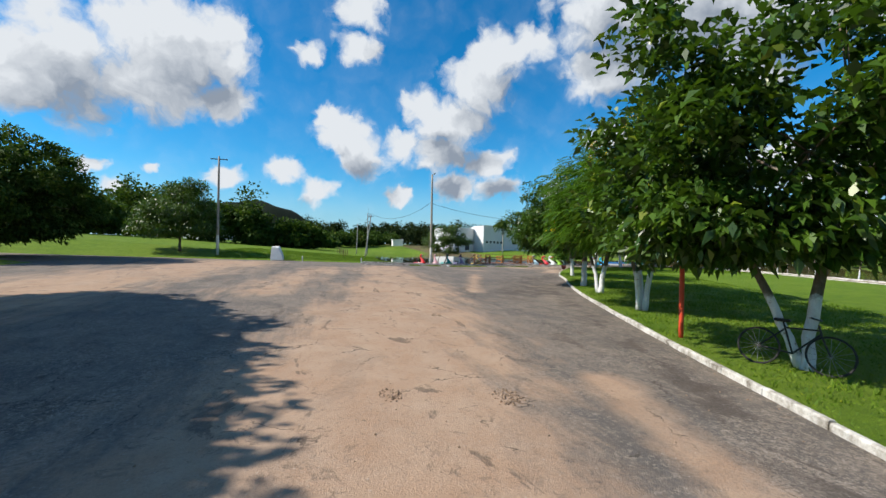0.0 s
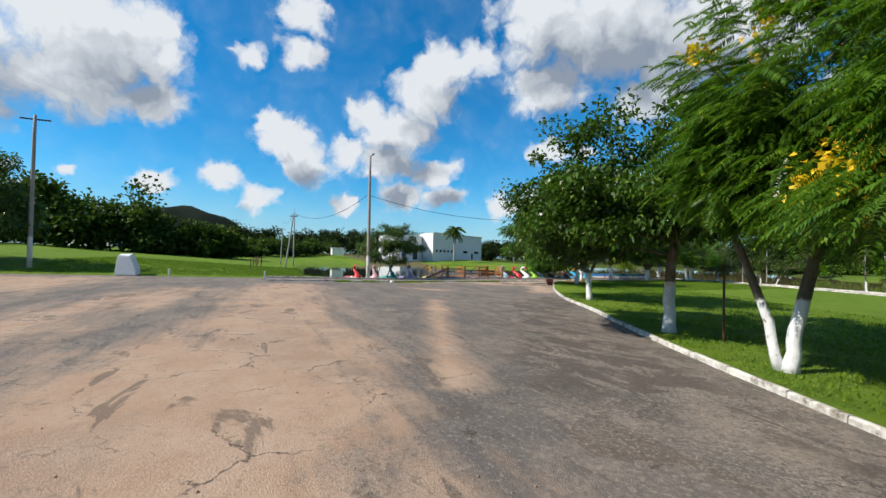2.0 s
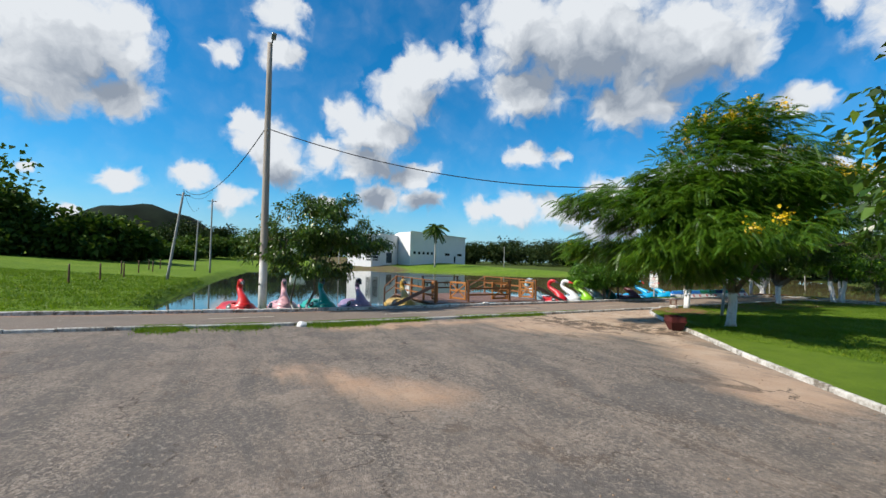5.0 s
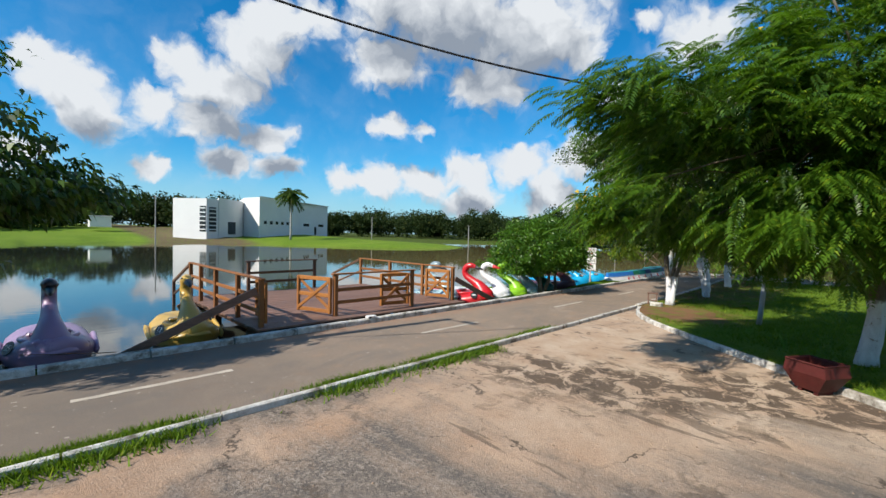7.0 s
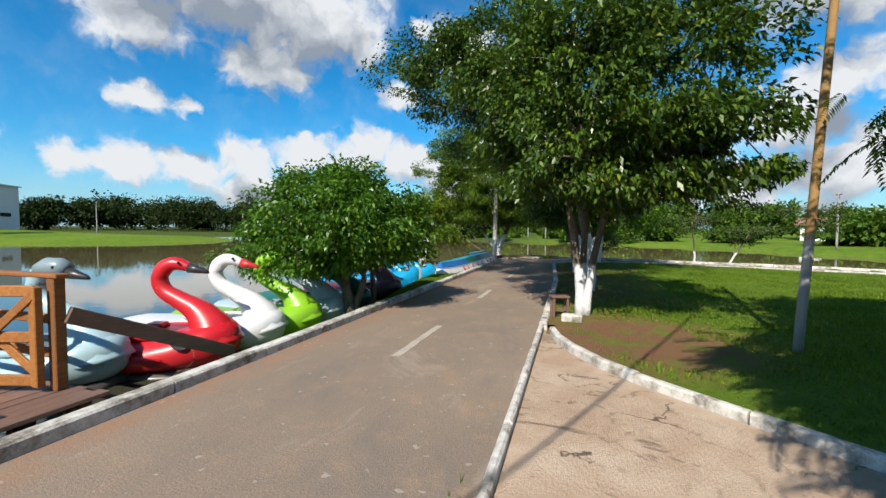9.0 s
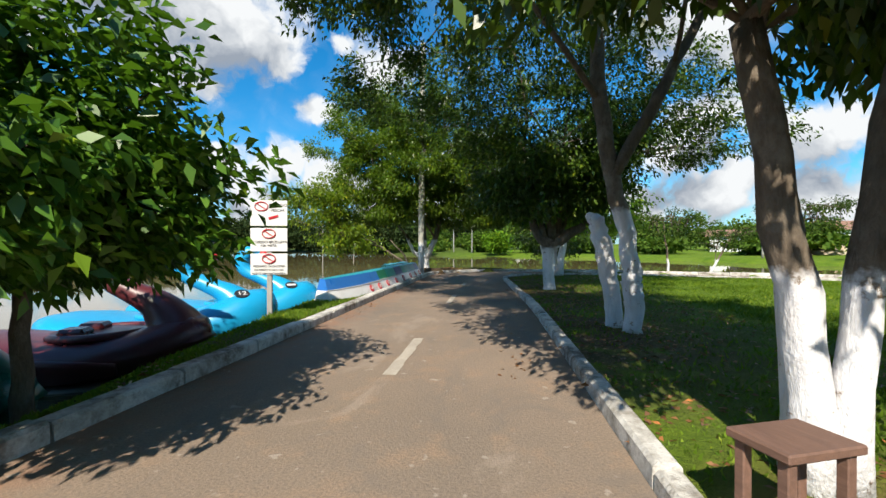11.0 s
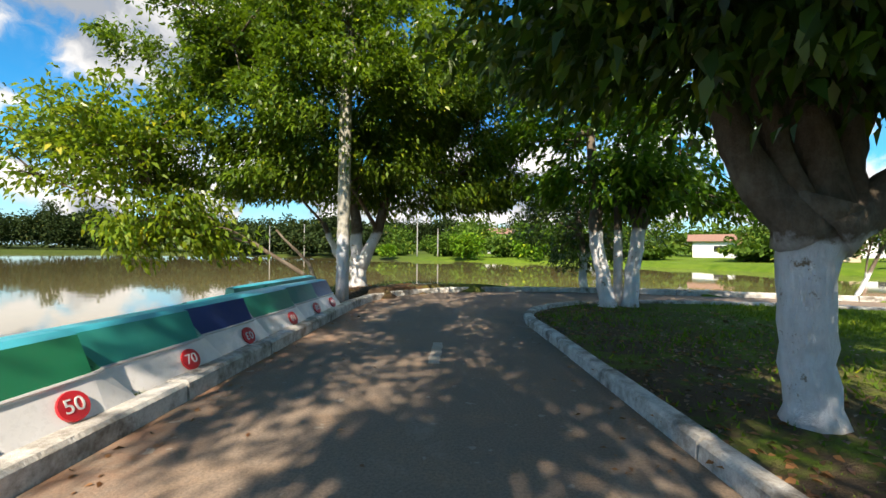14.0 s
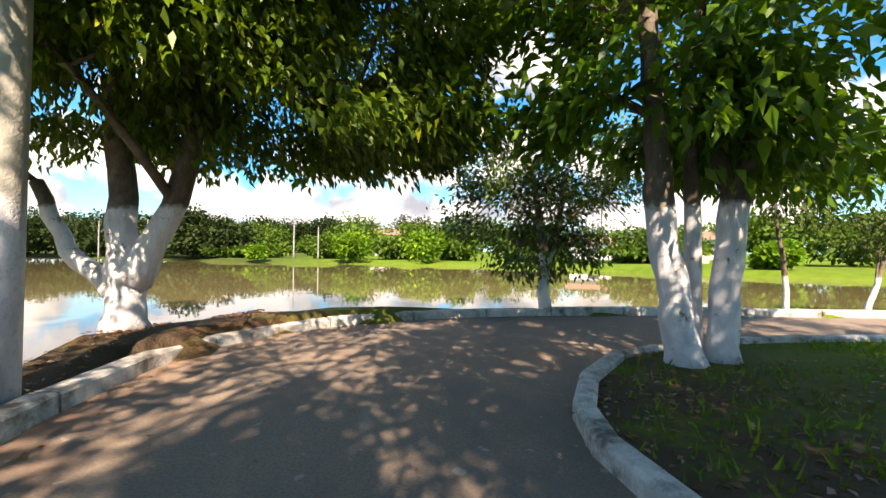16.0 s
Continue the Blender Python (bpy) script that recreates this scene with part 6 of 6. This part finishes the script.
def house(x, y, w, d, h, yaw, wall, label):
    s = empty("house", Matrix.Translation((x, y, float(ground_z(x, y)) - .1)) @ pose(0, 0, 0, 0, 0, yaw), label, "house", "houses across the pond")
    part("wall", bm_box(w, d, h, Matrix.Translation((0, 0, h / 2)), .03), M[wall], s)
    bm = bmesh.new()
    v = [bm.verts.new(p) for p in ((-w * .55, -d * .6, h), (w * .55, -d * .6, h), (w * .55, d * .6, h), (-w * .55, d * .6, h), (-w * .55, 0, h + d * .2), (w * .55, 0, h + d * .2))]
    for f in ((0, 1, 5, 4), (2, 3, 4, 5), (0, 4, 3), (1, 2, 5), (3, 2, 1, 0)):
        bm.faces.new([v[i] for i in f])
    part("roof", bm, M["tile"], s)
    for k in (-.25, .2):
        part("window", bm_box(w * .12, .1, h * .35, Matrix.Translation((w * k, -d / 2 - .02, h * .55)), .01), M["glass"], s)


house(9.5, 126, 12, 8, 5.0, 10, "plaster", "white house with clay roof among trees")
house(47, 84, 15, 6, 2.6, -30, "plaster", "low pale house with clay roof beyond the pond")
house(62, 84, 12, 8, 3.4, -20, "plaster", "white house with red roof beyond the pond")
house(84, 62, 18, 8, 3.4, -30, "tan", "low tan house beyond the pond")
house(40, 66, 10, 4, 1.6, -30, "tan", "low tan wall building by the far bank")
house(-104, -58, 14, 8, 3.6, 60, "plaster", "pale house among trees on the lawn edge")


# ---- grass ----
def blades(name, n, area, height, seed, keep, label, width=.012):
    """Upright grass blades scattered over a stretch of ground."""
    rng = np.random.default_rng(seed)
    x0, x1, y0, y1 = area
    x, y = rng.uniform(x0, x1, n), rng.uniform(y0, y1, n)
    ok = keep(x, y)
    x, y = x[ok], y[ok]
    z = ground_z(x, y)
    n = len(x)
    h = height * rng.uniform(.4, 1.3, n) * (1 + .6 * np.sin(x * 1.7 + 2 * np.sin(y * 1.3)) * np.sin(y * 2.1))
    h = np.maximum(h, .02)
    a = rng.uniform(0, 2 * math.pi, n)
    lean = rng.normal(0, .45, (n, 2)) * h[:, None]
    p = np.stack([x, y, z - .01], -1)
    s = np.stack([np.cos(a), np.sin(a), 0 * a], -1) * width * rng.uniform(.6, 1.5, n)[:, None]
    tip = p + np.concatenate([lean, h[:, None]], -1)
    verts = np.stack([p - s, p + s, tip], 1).reshape(-1, 3)
    ob = fast_mesh(name, verts, np.arange(3 * n).reshape(-1, 3), M["blade"])
    return tagged(ob, label, "grass", kind="stuff")


def lawn_ok(x, y):
    off = ~(inside(PATH_AREA, x, y) | inside(LOT_AREA, x, y) | inside(LAKE, x, y))
    d = np.minimum(edge_distance(PATH_AREA, x, y), edge_distance(LOT_AREA, x, y))
    bare = (np.hypot(x - 4.3, y - 9.2) < 1.4) | (np.hypot(x - 5.3, y - 8.3) < .9)
    thin = (x > 3) & (x < 6.4) & (y > 12) & (y < 26) & ((np.sin(x * 917.1 + y * 613.7) * 43758.5) % 1 < .72)
    return off & (d > .19) & ~bare & ~thin


blades("lawn_grass", 190000, (3, 16, 3, 27), .055, 1, lawn_ok, "short green lawn grass beside the path")
blades("lawn_grass", 120000, (16, 50, -17, 8), .06, 2, lambda x, y: lawn_ok(x, y) & (y < -.55 * x + 19), "short green lawn grass beside the car park", .02)
blades("bank_grass", 130000, (-1.7, -.1, -13, 28), .042, 3, lambda x, y: lawn_ok(x, y) & ~((y > -2) & (y < 4.5)) & ((y < 19.5) | ((y < 23) & (np.sin(x * 917.1 + y * 613.7) > .6))), "ragged grass on the pond bank")
blades("far_grass", 60000, (-26, -1, -34, -12), .10, 4, lawn_ok, "rough grass on the far lawn", .03)


def weeds(seed, n, spots, height, label):
    rng = np.random.default_rng(seed)
    px, py = [], []
    for (x0, y0), (x1, y1), wide, share in spots:
        t = rng.random(int(n * share))
        px.append(x0 + (x1 - x0) * t + rng.normal(0, wide, len(t)))
        py.append(y0 + (y1 - y0) * t + rng.normal(0, .1, len(t)))
    x, y = np.concatenate(px), np.concatenate(py)
    patch = np.sin(y * 2.3) + np.sin(y * .9 + 1) + rng.normal(0, .6, len(y)) > -.2
    x, y = np.maximum(x[patch], 3.17), y[patch]
    k = len(x)
    z = slope(x, y) - .055
    h = height * rng.uniform(.4, 1.5, k)
    a = rng.uniform(0, 2 * math.pi, k)
    s = np.stack([np.cos(a), np.sin(a), 0 * a], -1) * .012
    p = np.stack([x, y, z], -1)
    tip = p + np.concatenate([rng.normal(0, .5, (k, 2)) * h[:, None], h[:, None]], -1)
    ob = fast_mesh("weeds", np.stack([p - s, p + s, tip], 1).reshape(-1, 3), np.arange(3 * k).reshape(-1, 3), M["blade"])
    tagged(ob, label, "weeds", kind="stuff")


weeds(5, 52000, (((3.28, -13), (3.28, -6), .36, .55), ((3.25, -6), (3.25, 1.5), .18, .38), ((3.2, 1.5), (3.2, 5), .06, .1)), .10, "green weeds along the low kerb")


def skip():
    s = empty("waste_skip", Matrix.Translation((8.35, 3.4, -.06)) @ pose(0, 0, 0, 0, 0, -32) @ Matrix.Scale(.8, 4), "faded maroon steel waste skip at the kerb", "waste skip")
    steel = mat_plain("rusty_maroon_steel", (.085, .014, .012), .6, vary=.4, dirt=(.06, .035, .02), dirtiness=.6)
    bm = bmesh.new()
    lo = [bm.verts.new(p) for p in ((-.22, -.22, .08), (.22, -.22, .08), (.22, .22, .08), (-.22, .22, .08))]
    mid = [bm.verts.new(p) for p in ((-.40, -.32, .40), (.40, -.32, .40), (.40, .32, .40), (-.40, .32, .40))]
    hi = [bm.verts.new(p) for p in ((-.36, -.30, .62), (.36, -.30, .62), (.36, .30, .62), (-.36, .30, .62))]
    inn = [bm.verts.new(p) for p in ((-.33, -.27, .62), (.33, -.27, .62), (.33, .27, .62), (-.33, .27, .62))]
    low = [bm.verts.new(p) for p in ((-.30, -.25, .30), (.30, -.25, .30), (.30, .25, .30), (-.30, .25, .30))]
    for a, b in ((lo, mid), (mid, hi), (hi, inn), (inn, low)):
        for i in range(4):
            bm.faces.new((a[i], a[(i + 1) % 4], b[(i + 1) % 4], b[i]))
    bm.faces.new(lo[::-1])
    bm.faces.new(low)
    part("body", bm, steel, s)
    for x in (-.15, .15):
        part("foot", bm_box(.08, .4, .10, Matrix.Translation((x, 0, .05)), .01), steel, s)
    rim = [Vector(p) for p in ((-.36, -.31, .62), (.36, -.31, .62), (.36, .31, .62), (-.36, .31, .62), (-.36, -.31, .62))]
    part("rim", bm_from(tube_data(rim, [.02] * 5, 6)), steel, s)


skip()


# ---- litter and rubble ----
def litter(name, n, areas, size, material, seed, label, zfun, flat=.25):
    """Small flat leaves or chips scattered over stretches (x0, x1, y0, y1, share)."""
    rng = np.random.default_rng(seed)
    px = np.concatenate([rng.uniform(a[0], a[1], int(n * a[4])) for a in areas])
    py = np.concatenate([rng.uniform(a[2], a[3], int(n * a[4])) for a in areas])
    keep = (np.sin(px * 2.1 + 1.3 * np.sin(py * 1.7)) + rng.normal(0, .8, len(px))) > -.1
    px, py = px[keep], py[keep]
    roots = np.stack([px, py, zfun(px, py) + .006], -1)
    a = rng.uniform(0, 2 * math.pi, len(px))
    heads = np.stack([np.cos(a), np.sin(a), rng.normal(0, flat * .3, len(px))], -1)
    v, q = leaf_cards(rng, roots, heads, size, size * .5, .1)
    v[:, 2] = np.maximum(v[:, 2], np.repeat(roots[:, 2], 4) - .002)
    return tagged(fast_mesh(name, v, q, M[material]), label, "leaf litter", kind="stuff")


M["dry_leaf"] = mat_leaf("dry_leaf", (.12, .05, .02), (.34, .17, .07), .2)
litter("leaf_litter", 15000, ((-.75, -.17, 16, 28, .3), (-.5, .6, 27.2, 28.4, .1), (2.95, 6.2, 10, 24.5, .45), (2.9, 5.5, 24.9, 25.3, .02), (-.7, -.17, -13, 12, .13)), .06, "dry_leaf", 61,
       "dry red-brown leaves on the bank and lawn", ground_z)
litter("leaf_litter", 520, ((.03, .30, 14, 27, .45), (2.6, 2.95, 12, 23, .45), (.4, 2.5, 18, 26, .1)), .045, "dry_leaf", 62, "scattered dry leaves along the path kerbs", lambda x, y: slope(x, y))


def rubble(name, n, centre, radius, size, seed, label, z0=-.05):
    """A heap of broken chips lying close together."""
    rng = np.random.default_rng(seed)
    a, r = rng.uniform(0, 2 * math.pi, n), radius * rng.random(n) ** .7
    x, y = centre[0] + np.cos(a) * r * 1.25, centre[1] + np.sin(a) * r * .8
    s = size * rng.uniform(.4, 1.3, n)
    z = slope(x, y) + z0 + s * .2
    corner = np.array([(-1, -1, -1), (1, -1, -1), (1, 1, -1), (-1, 1, -1), (-.7, -.7, 1), (.7, -.7, 1), (.7, .7, 1), (-.7, .7, 1)]) * .5
    v = corner[None] * s[:, None, None] * rng.uniform(.6, 1.3, (n, 8, 1)) * (1, 1, .7)
    c, t = np.cos(a * 3)[:, None], np.sin(a * 3)[:, None]
    v = np.stack([v[..., 0] * c - v[..., 1] * t, v[..., 0] * t + v[..., 1] * c, v[..., 2]], -1) + np.stack([x, y, z], -1)[:, None]
    f = np.array([(3, 2, 1, 0), (4, 5, 6, 7), (0, 1, 5, 4), (1, 2, 6, 5), (2, 3, 7, 6), (3, 0, 4, 7)])
    q = (np.arange(n)[:, None, None] * 8 + f).reshape(-1, 4)
    return tagged(fast_mesh(name, v.reshape(-1, 3), q, M["soil_chip"]), label, "rubble", kind="stuff")


M["soil_chip"] = mat_plain("dark_asphalt_chip", (.29, .20, .135), .95, vary=.5, scale=9)
for k, (x, y, r, n) in enumerate(((43.54, -21.37, .22, 60), (43.96, -19.69, .30, 100), (36.9, -18.9, .3, 26), (27.3, -16.0, .3, 22))):
    rubble("rubble", n, (x, y), r, .030, 70 + k, "broken asphalt chips round a shallow pothole")
for k, (x, y, rx, n) in enumerate(((12, -6, 7.5, 420), (7, 1, 3.2, 160), (28, -15, 9, 360), (42, -20, 7, 260))):
    rubble("gravel", n, (x, y), rx, .022, 80 + k, "loose small gravel on the car park")


def drain():
    d = empty("drain_outlet", Matrix.Translation((-.085, DRAIN_Y, .125)), "small white concrete drain block on the kerb", "drain outlet")
    part("block", bm_box(.15, .26, .06, Matrix.Translation((0, 0, .025)), .012), M["white"], d)
    part("hole", bm_box(.02, .07, .04, Matrix.Translation((.07, -.06, .025)), .004), M["black"], d)


DRAIN_Y = .8
drain()


def rope(points, label, r=.012):
    pts = smooth_line([(a, b) for a, b, _ in points], .12)
    zz = np.interp(np.linspace(0, 1, len(pts)), np.linspace(0, 1, len(points)), [c for *_, c in points])
    line = [Vector((a, b, c - .05 * math.sin(math.pi * k / len(pts)))) for k, ((a, b), c) in enumerate(zip(pts, zz))]
    tagged(part("mooring_rope", bm_from(tube_data(line, [r] * len(line), 6)), M["darkwood"]), label, "rope", "mooring ropes")


rope([(-1.05, -5.6, .12), (-.7, -5.0, .16), (-.3, -4.4, .13)], "thin rope tying the purple boat to the kerb", .008)
rope([(-1.0, -3.3, .12), (-.6, -3.7, .16), (-.25, -4.2, .13)], "thin rope tying the golden boat to the kerb", .008)
rope([(-.95, 6.1, .10), (-.5, 5.7, .12), (-.2, 5.2, .13)], "thin rope tying the pale blue boat to the kerb", .008)
